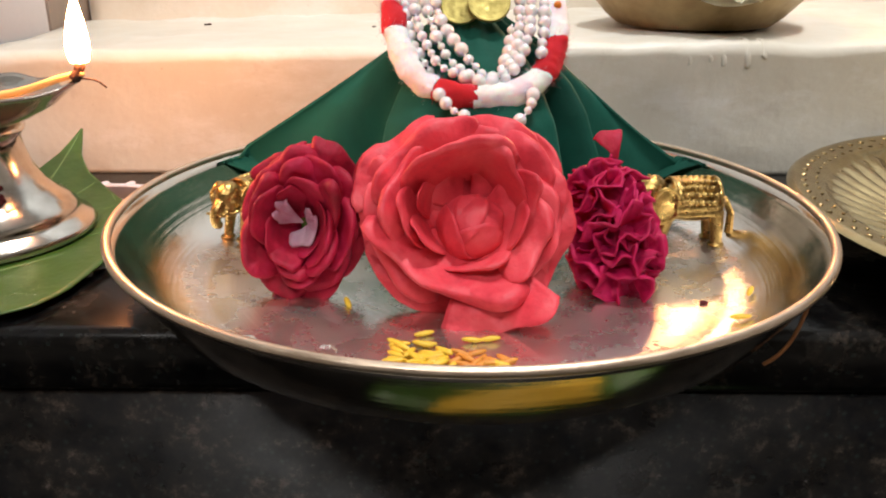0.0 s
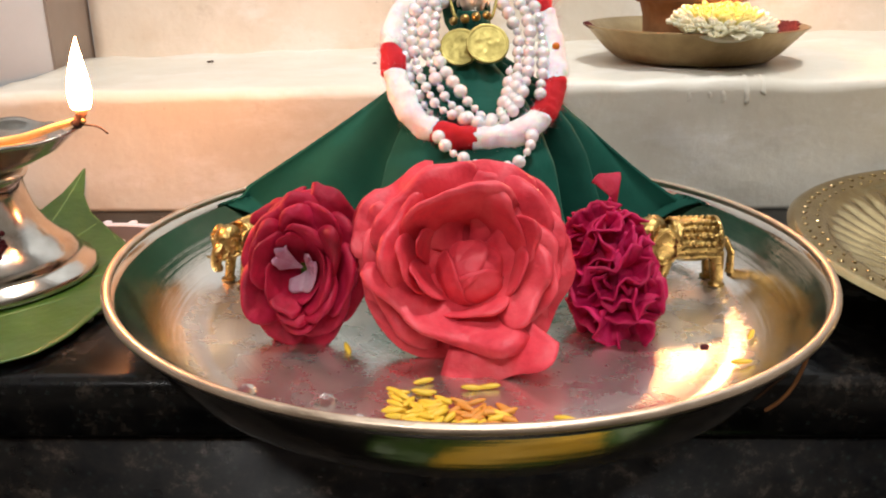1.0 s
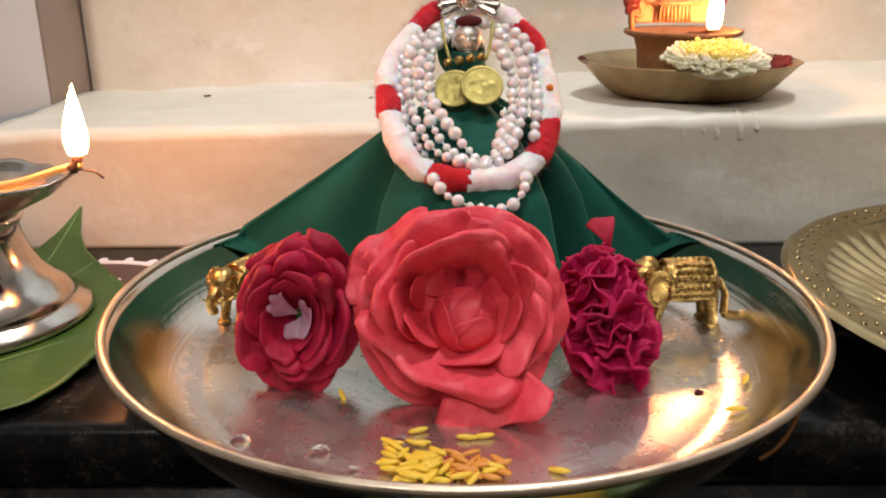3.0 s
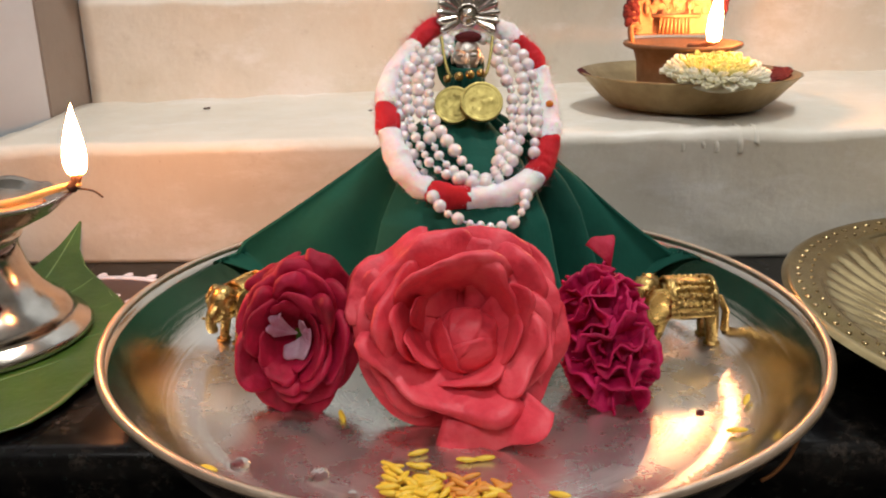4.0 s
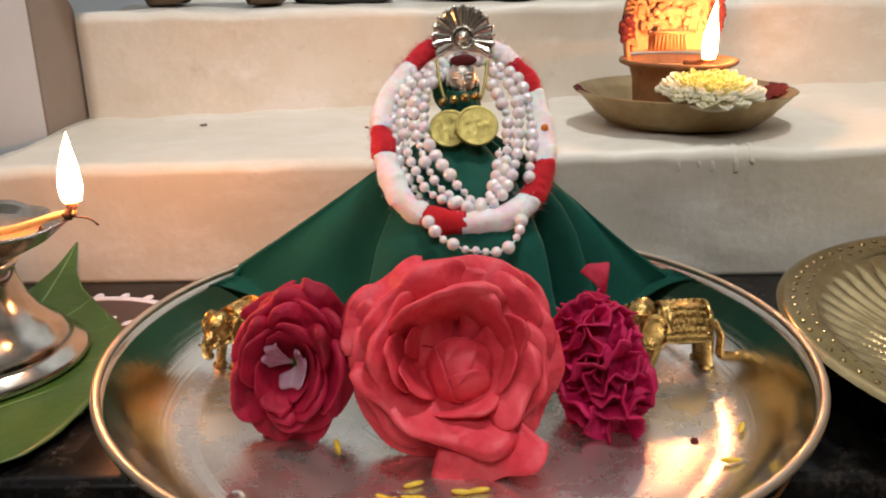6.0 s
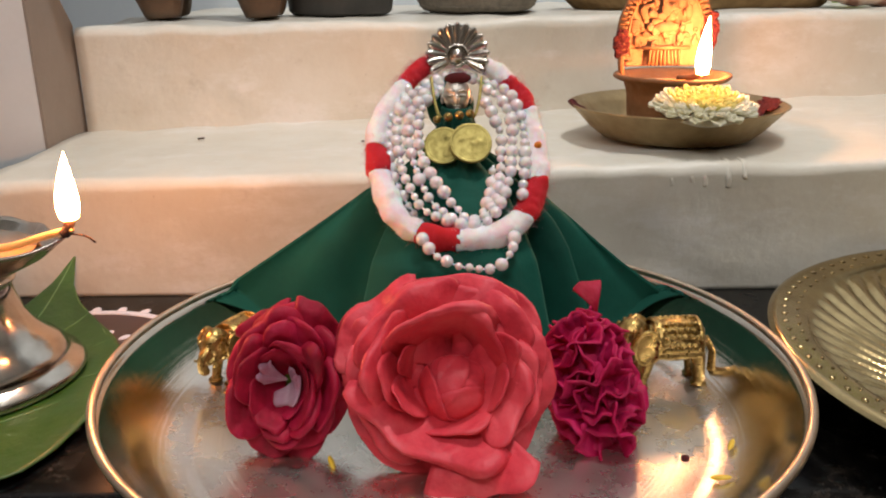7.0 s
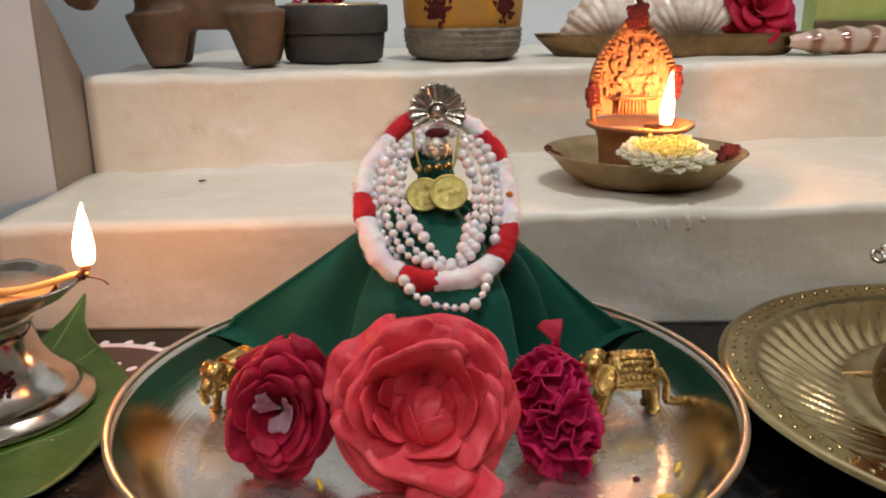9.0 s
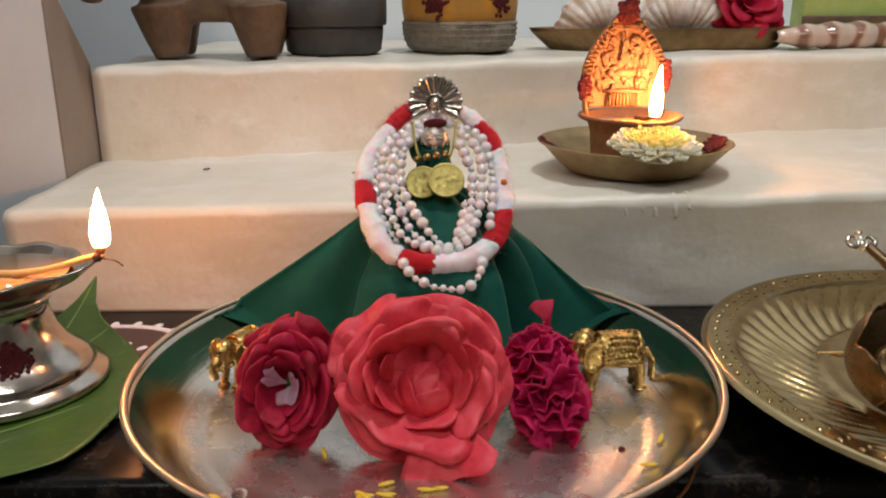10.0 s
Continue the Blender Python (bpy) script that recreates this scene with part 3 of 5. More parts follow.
def pearls():
    bead = None
    for s, pts in enumerate(STRANDS):
        base = thing("pearl_necklace", "strand of glossy white pearl beads round the idol", "necklace", group="pearl strands")
        fine = spline(pts, 600)
        cord = tube(fine[::15], 0.0004, 6)
        part("cord", cord, M_COTTON, base)
        rnd = random.Random(s)
        travelled, nextat = 0.0, 0.0
        for a, b in zip(fine, fine[1:]):
            travelled += (b - a).length
            if travelled >= nextat:
                size = rnd.choice((1.1, 1.0, 0.62, 1.15, 0.85, 0.66, 1.05))
                if bead is None:
                    bm = bmesh.new()
                    bmesh.ops.create_uvsphere(bm, u_segments=20, v_segments=12, radius=0.00245)
                    bead = part("pearl", bm, M_PEARL, base)
                    ob = bead
                else:
                    ob = new("pearl", bead.data)
                    ob.parent = base
                ob.matrix_basis = Matrix.Translation(b + Vector((rnd.uniform(-1, 1), rnd.uniform(-1, 1), rnd.uniform(-1, 1))) * 0.0003) @ Matrix.Diagonal((size, size, size, 1))
                nextat = travelled + 0.0025 * size + 0.0024


pearls()


def coin_mesh(r, seed):
    """A struck disc: raised border, low relief on the face, which looks along +z."""
    rnd = random.Random(seed)
    lumps = [(rnd.uniform(-0.55, 0.55) * r, rnd.uniform(-0.6, 0.6) * r, rnd.uniform(0.08, 0.2) * r, rnd.uniform(0.5, 1.0)) for _ in range(16)]

    def place(u, v):
        a, q = 2 * math.pi * u, r * v
        x, y = q * math.cos(a), q * math.sin(a)
        z = 0.0005
        if v > 0.88:
            z += 0.00030 * (1 if v < 0.97 else 0.5)
        elif 0.74 < v < 0.84:
            z += 0.00018 * (0.5 + 0.5 * math.cos(a * 34))
        else:
            z += sum(0.00022 * w * math.exp(-((x - cx) ** 2 + (y - cy) ** 2) / (s * s)) for cx, cy, s, w in lumps)
        return (x, y, z)

    bm = grid_mesh(72, 26, place, wrap_u=True)
    lathe([(r, 0.0006), (r * 1.01, 0.0), (r, -0.0007), (0, -0.0007)], 72, bm)
    bmesh.ops.remove_doubles(bm, verts=bm.verts[:], dist=0.00002)
    return bm


M_COIN = metal("struck_gilt_coin", (0.42, 0.35, 0.12), (0.27, 0.22, 0.07), 0.46, 1200, 0.3, 260)


def coin_necklace():
    base = thing("coin_necklace", "gilt chain with two round coin pendants and small beads", "necklace")
    for (x, y, z), r, rz, seed in (((-0.0012, 0.0700, 0.0868), 0.0082, -6, 3), ((0.0100, 0.0665, 0.0885), 0.0087, 4, 8)):
        ob = part("coin", coin_mesh(r, seed), M_COIN, base, "gold coin pendant with worn relief")
        ob.matrix_basis = pose(x, y, z, 90 - 34, 0, rz)
    for x, z, r in ((-0.0038, 0.0965, 0.0017), (0.0010, 0.0974, 0.0020), (0.0056, 0.0982, 0.0020), (0.0100, 0.0988, 0.0018)):
        bm = bmesh.new()
        ball(bm, (x, 0.0778, z), r, sub=3)
        part("gold_bead", bm, M_GOLD, base)
    for s in (-1, 1):
        path = spline([(0.0046 + s * 0.0108, 0.091, 0.1125), (0.0046 + s * 0.0098, 0.084, 0.1055), (0.0046 + s * 0.0080, 0.079, 0.0990), (0.0046 + s * 0.0065, 0.0785, 0.0970)], 20)
        part("cord", tube(path, 0.0007, 8), M_COIN, base, "yellow gold cord")
    return base


coin_necklace()


# ---- flowers ----
def petal_sheet(phi, half, r0, r1, z0, z1, cup, lip, seed, ruffle=0.0006, nu=20, nv=18, tipcut=0.22, swirl=0.0, power=0.0, crimp=0.0, lap=0.0, square=0.0):
    """One rose petal round +z: from radius r0, height z0 out to r1, z1; cup bows it, lip rolls its edge over.
    power: how late the petal climbs (0: early); crimp: pleats; square: straight edge with corners; lap: how far one side lies over its neighbour."""
    rnd = random.Random(int(seed * 1000))
    skew, turn = rnd.uniform(-0.25, 0.25), rnd.uniform(1.5, 2.6)

    def place(u, v):
        s = (u - 0.5) * 2
        reach = 1 - tipcut * min(1.0, abs(s + skew * (1 - s * s) * 0.5)) ** 2.2 + 0.05 * wob(s * 0.01, seed, 0, 160)
        body = 0.74
        q = min(v / body, 1.0) * reach
        a = phi + half * s * (0.55 + 0.45 * math.sin(min(1.0, v * 1.25) * math.pi / 2)) + swirl * v
        r = (r0 + (r1 - r0) * q) * (1 + square * (1 / math.cos(0.8 * min(half, 0.9) * s) - 1) * q * (1 - 0.5 * max(0.0, (abs(s) - 0.85) / 0.15)))
        climb = q ** power if power else math.sin(q * math.pi / 2 * 0.98)
        z = z0 + (z1 - z0) * climb + cup * 4 * q * (1 - q) + lap * s * q
        e = max(0.0, (v - body) / (1 - body))
        rho = 0.42 * lip * (0.75 + 0.5 * math.cos(s * 2.2 + seed))
        r += rho * math.sin(e * turn)
        z -= rho * (1 - math.cos(e * turn))
        se = max(0.0, (abs(s) - 0.7) / 0.3)
        z -= lip * 0.4 * se * se * q
        x, y = r * math.cos(a), r * math.sin(a)
        k = wob(x, y, z, 60, seed) * ruffle * (0.4 + 1.8 * q) + wob(x, y, z, 190, seed + 3) * ruffle * 0.4 + crimp * math.sin(s * 8.5 + seed * 3 + 1.5 * v) * q
        return (x + 0.6 * k * math.cos(a), y + 0.6 * k * math.sin(a), z + k * 1.5)
    return grid_mesh(nu, nv, place)


def rose(name, label, m, mat, layers, seed, ruffle, thick=0.0006, group="roses in the plate", singles=(), power=0.0, crimp=0.0, square=0.0):
    """layers: rings of (count, phase, half, r0, r1, z0, z1, cup, lip); singles: petals of (phi, half, r1, z0, z1, cup, lip, tipcut, power)."""
    base = thing(name, label, "rose", m, group)
    rnd = random.Random(seed)
    for i, (phi, half, r1, z0, z1, cup, lip, cut, pw) in enumerate(singles):
        thicken(part("petal", petal_sheet(radians(phi), radians(half), 0.003, r1, z0, z1, cup, lip, seed + 2.3 * i, ruffle, tipcut=cut, power=pw, lap=0.0012, square=square), mat, base), thick, 0)
    for count, phase, half, r0, r1, z0, z1, cup, lip in layers:
        for i in range(count):
            phi = radians(phase + 360 * i / count + rnd.uniform(-9, 9))
            j = rnd.uniform(0.92, 1.07)
            ob = part("petal", petal_sheet(phi, radians(half * rnd.uniform(0.9, 1.12)), r0, r1 * j, z0, z1 + rnd.uniform(-0.001, 0.001), cup, lip * rnd.uniform(0.6, 1.3), seed + i * 1.7 + phase, ruffle, swirl=rnd.uniform(0.0, 0.25), power=power, tipcut=rnd.uniform(0.2, 0.6), crimp=crimp, lap=0.0010, square=square), mat, base)
            thicken(ob, thick, 0)
    part("calyx", lathe([(0, -0.016), (0.003, -0.015), (0.006, -0.010), (0.004, -0.0075), (0, -0.007)], 16), M_STEM, base, "green calyx")
    return base


M_STEM = plain_mat("green_stem", (0.05, 0.11, 0.015), (0.10, 0.16, 0.03), 0.5, 200, 0.3, 0.0005, 900)


def rose_bud(base, mat, centre, br, seed):
    """Overlapping petals closed round the heart."""
    for i, (ph, over, swell, wide) in enumerate(((20, 34, 1.00, 84), (150, 14, 1.04, 76), (285, -4, 1.08, 66), (205, -26, 1.13, 60))):
        def place(u, v, ph=radians(ph), over=over, swell=swell, wide=wide, i=i):
            s = (u - 0.5) * 2
            al = radians(-30 + (120 + over - 22 * s * s) * v)
            be = radians(wide) * s
            p = Vector((math.cos(al) * math.cos(be), math.sin(be), math.sin(al) * math.cos(be))) * br * (swell + 0.06 * max(0.0, v - 0.85) / 0.15)
            p = Matrix.Rotation(ph, 3, "Z") @ p
            k = 0.0014 * wob(*p, 120, seed + i) + 0.0004 * wob(*p, 330, seed + i)
            return (centre[0] + p.x + k, centre[1] + p.y + k, centre[2] + p.z * 0.9 + k)
        thicken(part("petal", grid_mesh(20, 20, place), mat, base), 0.0005, 0)
    bm = bmesh.new()
    ball(bm, centre, br * 0.94, (1, 1, 0.9), sub=3)
    part("bud_core", bm, mat, base)


# single petals: angle, half width, reach, root height, edge height, bow, rolled edge, cut tip, lateness of the climb
CORAL_PETALS = (
    (163, 26, 0.0390, -0.010, -0.006, 0.001, 0.002, 0.20, 0), (38, 34, 0.0350, -0.009, -0.004, 0.003, 0.002, 0.30, 0), (338, 42, 0.0350, -0.009, -0.003, 0.003, 0.003, 0.26, 0), (300, 34, 0.0335, -0.008, -0.002, 0.003, 0.003, 0.26, 0),
    (228, 38, 0.0340, -0.008, -0.002, 0.003, 0.003, 0.20, 0), (186, 40, 0.0340, -0.008, -0.001, 0.003, 0.003, 0.16, 0), (144, 36, 0.0350, -0.008, -0.002, 0.003, 0.003, 0.10, 0), (86, 46, 0.0318, -0.008, -0.002, 0.003, 0.003, 0.14, 0),
    (12, 36, 0.0315, -0.007, 0.001, 0.003, 0.004, 0.26, 0), (52, 38, 0.0292, -0.007, 0.004, 0.002, 0.004, 0.18, 1.1), (287, 29, 0.0400, -0.004, 0.014, 0.001, 0.001, 0.09, 1.2), (206, 46, 0.0302, -0.006, 0.006, 0.001, 0.004, 0.14, 1.2),
    (128, 48, 0.0276, -0.006, 0.008, 0.001, 0.005, 0.12, 1.2), (346, 38, 0.0290, -0.006, 0.006, 0.001, 0.004, 0.22, 1.2),
    (334, 36, 0.0258, -0.006, 0.011, 0.001, 0.005, 0.22, 1.4), (16, 28, 0.0230, -0.006, 0.013, 0, 0.005, 0.28, 1.6), (246, 62, 0.0262, -0.007, 0.015, 0, 0.009, 0.08, 1.4), (168, 44, 0.0245, -0.006, 0.013, 0, 0.004, 0.14, 1.7),
    (104, 60, 0.0190, -0.009, 0.018, 0, 0.008, 0.10, 2.2), (46, 40, 0.0188, -0.009, 0.015, 0, 0.006, 0.16, 2.2),
    (186, 42, 0.0200, -0.010, 0.018, 0, 0.001, 0.34, 2.6), (340, 50, 0.0185, -0.010, 0.011, 0, 0.002, 0.20, 2.6), (285, 50, 0.0182, -0.010, 0.010, 0, 0.002, 0.20, 2.6),
    (214, 42, 0.0172, -0.010, 0.017, 0, 0.0006, 0.46, 2.8), (166, 34, 0.0156, -0.010, 0.014, 0, 0.0006, 0.5, 3.0), (110, 50, 0.0175, -0.010, 0.002, 0, 0.001, 0.4, 3.0))
coral = rose("rose", "large open coral red rose leaning in the plate", pose(-0.0005, -0.0262, 0.0312) @ pose(0, 0, 0, 65, 0, 0), M_CORAL, [], 11, 0.0021, 0.0005, singles=CORAL_PETALS, square=0.9)
rose_bud(coral, M_CORAL, (0.0020, -0.0044, 0.0000), 0.0098, 3)
crimson = rose("rose", "dark crimson rose with a pale heart lying in the plate", pose(-0.0545, -0.0205, 0.0250) @ pose(0, 0, 0, 72, 0, -6) @ Matrix.Diagonal((0.90, 1.12, 1, 1)), M_CRIMSON,
     [(5, 50, 44, 0.003, 0.0225, -0.008, -0.003, 0.002, 0.004), (5, 12, 42, 0.003, 0.0212, -0.006, 0.002, 0.001, 0.005), (5, 50, 44, 0.003, 0.0186, -0.005, 0.007, 0.0, 0.005),
      (5, 20, 44, 0.003, 0.0158, -0.005, 0.010, 0.0, 0.005), (4, 60, 48, 0.003, 0.0128, -0.005, 0.011, 0.0, 0.003), (4, 10, 48, 0.002, 0.0098, -0.006, 0.008, -0.001, 0.001)], 23, 0.0020, 0.0005, power=1.2, crimp=0.0003, square=0.9,
     singles=((121, 27, 0.0245, -0.008, -0.004, 0.001, 0.002, 0.02, 0), (57, 27, 0.0240, -0.008, -0.004, 0.001, 0.002, 0.02, 0)))
for i, (phi, half, r1, z1) in enumerate(((150, 30, 0.0082, 0.0075), (300, 85, 0.0064, 0.0030), (30, 50, 0.0050, 0.0020))):
    thicken(part("heart_petal", petal_sheet(radians(phi), radians(half), 0.001, r1, -0.004, z1, 0.001, 0.002, 70 + i, 0.0016, tipcut=0.16, power=1.2, crimp=0.0008), M_PINKWHITE, crimson, "pale pinkish white inner petal"), 0.0005, 0)


def crumpled_rose(label, m, mat, seed, count=62, length=0.0262, width=0.0118):
    """A crushed, full rose: ruffled petals stand out all over a long heart."""
    base = thing("rose", label, "rose", m, "roses in the plate")
    rnd = random.Random(seed)
    bm = bmesh.new()
    ball(bm, (0, 0, 0), 1.0, (width * 0.72, width * 0.72, length * 0.80), sub=3)
    part("heart", bm, mat, base)
    for i in range(count):
        zz = 1 - 2 * (i + 0.5) / count
        a = i * 2.39996 + rnd.uniform(-0.3, 0.3)
        w = math.sqrt(max(0.0, 1 - zz * zz))
        d = Vector((w * math.cos(a), w * math.sin(a), zz))
        root = Vector((d.x * width * 0.55, d.y * width * 0.55, d.z * length * 0.62))
        out = Vector((d.x / width, d.y / width, d.z / length)).normalized()
        out = (out + Vector((rnd.gauss(0, 0.22), rnd.gauss(0, 0.22), rnd.gauss(0, 0.22)))).normalized()
        along = out.cross(Vector((0.3 * rnd.gauss(0, 1), 0.3 * rnd.gauss(0, 1), 1))).normalized()
        along = (Matrix.Rotation(rnd.gauss(0, 0.7), 3, out) @ along)
        face = out.cross(along)
        tall, half = rnd.uniform(0.0080, 0.0115) * (1.0 - 0.16 * zz), rnd.uniform(0.0075, 0.0125)
        f, p0, sd = rnd.uniform(3.5, 6.0), rnd.uniform(0, 6.3), rnd.uniform(0, 60)

        def place(u, v, root=root, out=out, along=along, face=face, tall=tall, half=half, f=f, p0=p0, sd=sd):
            q = (u - 0.5) * 2
            top = tall * (1 - 0.35 * q * q) * v
            ruff = (0.0023 * math.sin(f * q + p0) + 0.0006 * math.sin(2.6 * f * q + sd)) * v ** 1.1 + 0.0030 * v * v * math.cos(sd)
            p = root + out * top + along * (half * q * (0.45 + 0.55 * v)) + face * ruff
            return tuple(p + Vector((1, 1, 1)) * 0.0006 * wob(*p, 260, sd))
        thicken(part("petal", grid_mesh(18, 8, place), mat, base), 0.0007, 0)
    return base


magenta = crumpled_rose("crumpled magenta rose lying on its side in the plate", pose(0.0488, -0.0130, 0.0222) @ pose(0, 0, 0, -34, -18, 0), M_MAGENTA, 37)
thicken(part("upper_petal", petal_sheet(radians(90), radians(24), 0.000, 0.0125, -0.001, 0.000, 0.002, 0.001, 5, 0.0012, tipcut=0.05, square=1.0), M_CRIMSON, magenta, "single upright red petal"), 0.0006, 0).matrix_basis = pose(0.0085, -0.002, 0.0190, 90, 0, 14)


def chrysanthemum(label, m, mat, heart, radius, seed, count=(34, 34, 32, 28, 22, 14), squash=0.6, low=0, plump=1.0):
    base = thing("chrysanthemum", label, "flower", m)
    rnd = random.Random(seed)
    for layer, n in enumerate(count):
        f = layer / (len(count) - 1)
        length = radius * (1.0 - (0.34 if low else 0.50) * f)
        tilt = radians(low + (36 - low + 26 * (low != 0)) * f)
        for i in range(n):
            a = 2 * math.pi * (i + 0.5 * (layer % 2)) / n + rnd.uniform(-0.10, 0.10)
            ln, tl = length * rnd.uniform(0.84, 1.08), tilt + rnd.uniform(-0.18, 0.18)
            w = radius * (0.105 - 0.035 * f) * plump * rnd.uniform(0.85, 1.15)
            bend = rnd.uniform(0.0, 0.30)

            def place(u, v, ln=ln, tl=tl, a=a, w=w, bend=bend, f=f):
                s = (u - 0.5) * 2
                q = ln * v
                ww = w * (0.50 + 0.50 * v) * math.sqrt(max(0.03, 1 - max(0, (v - 0.78) / 0.22) ** 2.5))
                up = q * math.sin(tl) + w * 0.35 * s * s * plump + (-0.42 * ln * v ** 2.6 * (1.1 - f) if low else -bend * ln * max(0, v - 0.5) ** 2)
                out = q * math.cos(tl)
                y = s * ww
                return (out * math.cos(a) - y * math.sin(a), out * math.sin(a) + y * math.cos(a), up * squash + 0.0013 * layer)
            thicken(part("petal", grid_mesh(4, 10, place), heart if layer >= 3 else mat, base), 0.0005, 0)
    part("receptacle", lathe([(0, -0.004), (radius * 0.22, -0.003), (radius * 0.28, 0.001), (0, 0.004)], 20), M_STEM, base)
    return base


# ---- gilt elephants ----
def elephant(m, group="gilt elephants"):
    bm = bmesh.new()
    ball(bm, (0, 0, 0.0172), 0.010, (1.25, 0.78, 0.70), sub=3)
    ball(bm, (-0.0145, 0, 0.0200), 0.0072, (0.95, 0.85, 1.05), sub=3)
    ball(bm, (0.0005, 0, 0.0215), 0.0085, (1.30, 0.75, 0.55), sub=3)
    trunk = spline([(-0.0185, 0, 0.0200), (-0.0225, 0, 0.0165), (-0.0235, 0, 0.0120), (-0.0210, 0, 0.0105)], 14)
    tube(trunk, lambda q: 0.0032 - 0.0016 * q, 12, bm)
    for s in (-1, 1):
        ball(bm, (-0.0112, s * 0.0070, 0.0188), 0.0056, (0.80, 0.28, 1.15), sub=3)
        tube([Vector((-0.0190, s * 0.0030, 0.0165)), Vector((-0.0225, s * 0.0034, 0.0150)), Vector((-0.0245, s * 0.0034, 0.0160))], 0.0007, 8, bm)
        tube([Vector((-0.0085, s * 0.0042, 0.0160)), Vector((-0.0105, s * 0.0044, 0.0080)), Vector((-0.0125, s * 0.0044, 0.0003))], lambda q: 0.0027 - 0.0008 * q, 12, bm)
        tube([Vector((0.0080, s * 0.0042, 0.0150)), Vector((0.0088, s * 0.0044, 0.0080)), Vector((0.0095, s * 0.0044, 0.0003))], lambda q: 0.0029 - 0.0009 * q, 12, bm)
    tube([Vector((0.0120, 0, 0.0190)), Vector((0.0150, 0, 0.0130)), Vector((0.0152, 0, 0.0050))], lambda q: 0.0011 + 0.0006 * q, 8, bm)
    # saddle cloth with studs and borders
    for i in range(6):
        for s in (-1, 1):
            for j in range(4):
                a = radians(16 + j * 17)
                ball(bm, (-0.0048 + i * 0.0021 + 0.0010 * (j % 2), s * 0.0086 * math.cos(a), 0.0168 + 0.0096 * math.sin(a)), 0.00105, sub=2)
    for x in (-0.0074, -0.0058, 0.0082):
        hoop = [Vector((x, 0.0082 * math.cos(t), 0.0170 + 0.0093 * math.sin(t))) for t in [math.pi * i / 16 for i in range(17)]]
        tube(hoop, 0.0009, 8, bm)
    for s in (-1, 1):
        for z in (0.0150, 0.0172):
            tube([Vector((-0.0074, s * 0.0084, z)), Vector((0.0084, s * 0.0084, z))], 0.0009, 8, bm)
        # ear rim, brow band, eye, mouth line, anklets
        ear = [Vector((-0.0112 + 0.0046 * math.cos(t), s * 0.0082, 0.0186 + 0.0064 * math.sin(t))) for t in [i * math.pi / 10 for i in range(21)]]
        tube(ear, 0.0007, 8, bm, caps=False)
        for k in range(3):
            tube([Vector((-0.0132 - 0.0022 * k, s * 0.0066, 0.0262 - 0.0012 * k)), Vector((-0.0150 - 0.0020 * k, s * (0.0068 - 0.0006 * k), 0.0215 - 0.0004 * k))], 0.0006, 8, bm)
        ball(bm, (-0.0178, s * 0.0056, 0.0212), 0.0010, sub=2)
        tube([Vector((-0.0150, s * 0.0060, 0.0158)), Vector((-0.0185, s * 0.0048, 0.0150)), Vector((-0.0212, s * 0.0030, 0.0160))], 0.0007, 8, bm)
        for x in (-0.0123, 0.0094):
            ring = [Vector((x + 0.0027 * math.cos(t), s * 0.0044 + 0.0027 * math.sin(t), 0.0022)) for t in [i * math.pi / 6 for i in range(13)]]
            tube(ring, 0.0006, 6, bm, caps=False)
    ob = single("elephant_figurine", bm, M_GOLD, "small gilt metal elephant with a studded saddle cloth", "figurine", m, group)
    r = ob.modifiers.new("cast", "REMESH")
    r.mode, r.voxel_size, r.use_smooth_shade = "VOXEL", 0.00032, True
    return ob


elephant(pose(0.0855, 0.0200, 0.0022, 0, 0, 4) @ Matrix.Diagonal((1.08, 1.0, 1.03, 1)))
elephant(pose(-0.0830, 0.0310, 0.0022, 0, 0, 62) @ Matrix.Diagonal((0.88, 0.88, 0.92, 1)))


# ---- left oil lamp on its leaf ----
def flame(parent, m, h, w, mat):
    def place(u, v):
        a = 2 * math.pi * u
        r = w * (math.sin(math.pi * min(1, 0.10 + v * 0.9) ** 0.62) ** 0.9) * (1 - 0.25 * v)
        lean = 0.06 * h * v * v
        return (r * math.cos(a) + lean, r * math.sin(a), h * v)
    ob = part("flame", grid_mesh(16, 16, place, wrap_u=True), mat, parent, "bright yellow white flame")
    ob.matrix_basis = m
    return ob


def oil_mat():
    k = Mat("lamp_oil")
    k.set(Base_Color=(0.42, 0.22, 0.07, 1), Roughness=0.05, Coat_Weight=1.0, Normal=k.bump(k.noise(120, 2), 0.05, 0.001))
    return k.m


M_OIL = oil_mat()
M_WICK = plain_mat("oiled_cotton_wick", (0.80, 0.55, 0.22), (0.70, 0.42, 0.14), 0.5, 300, 0.4, 0.0005, 900)


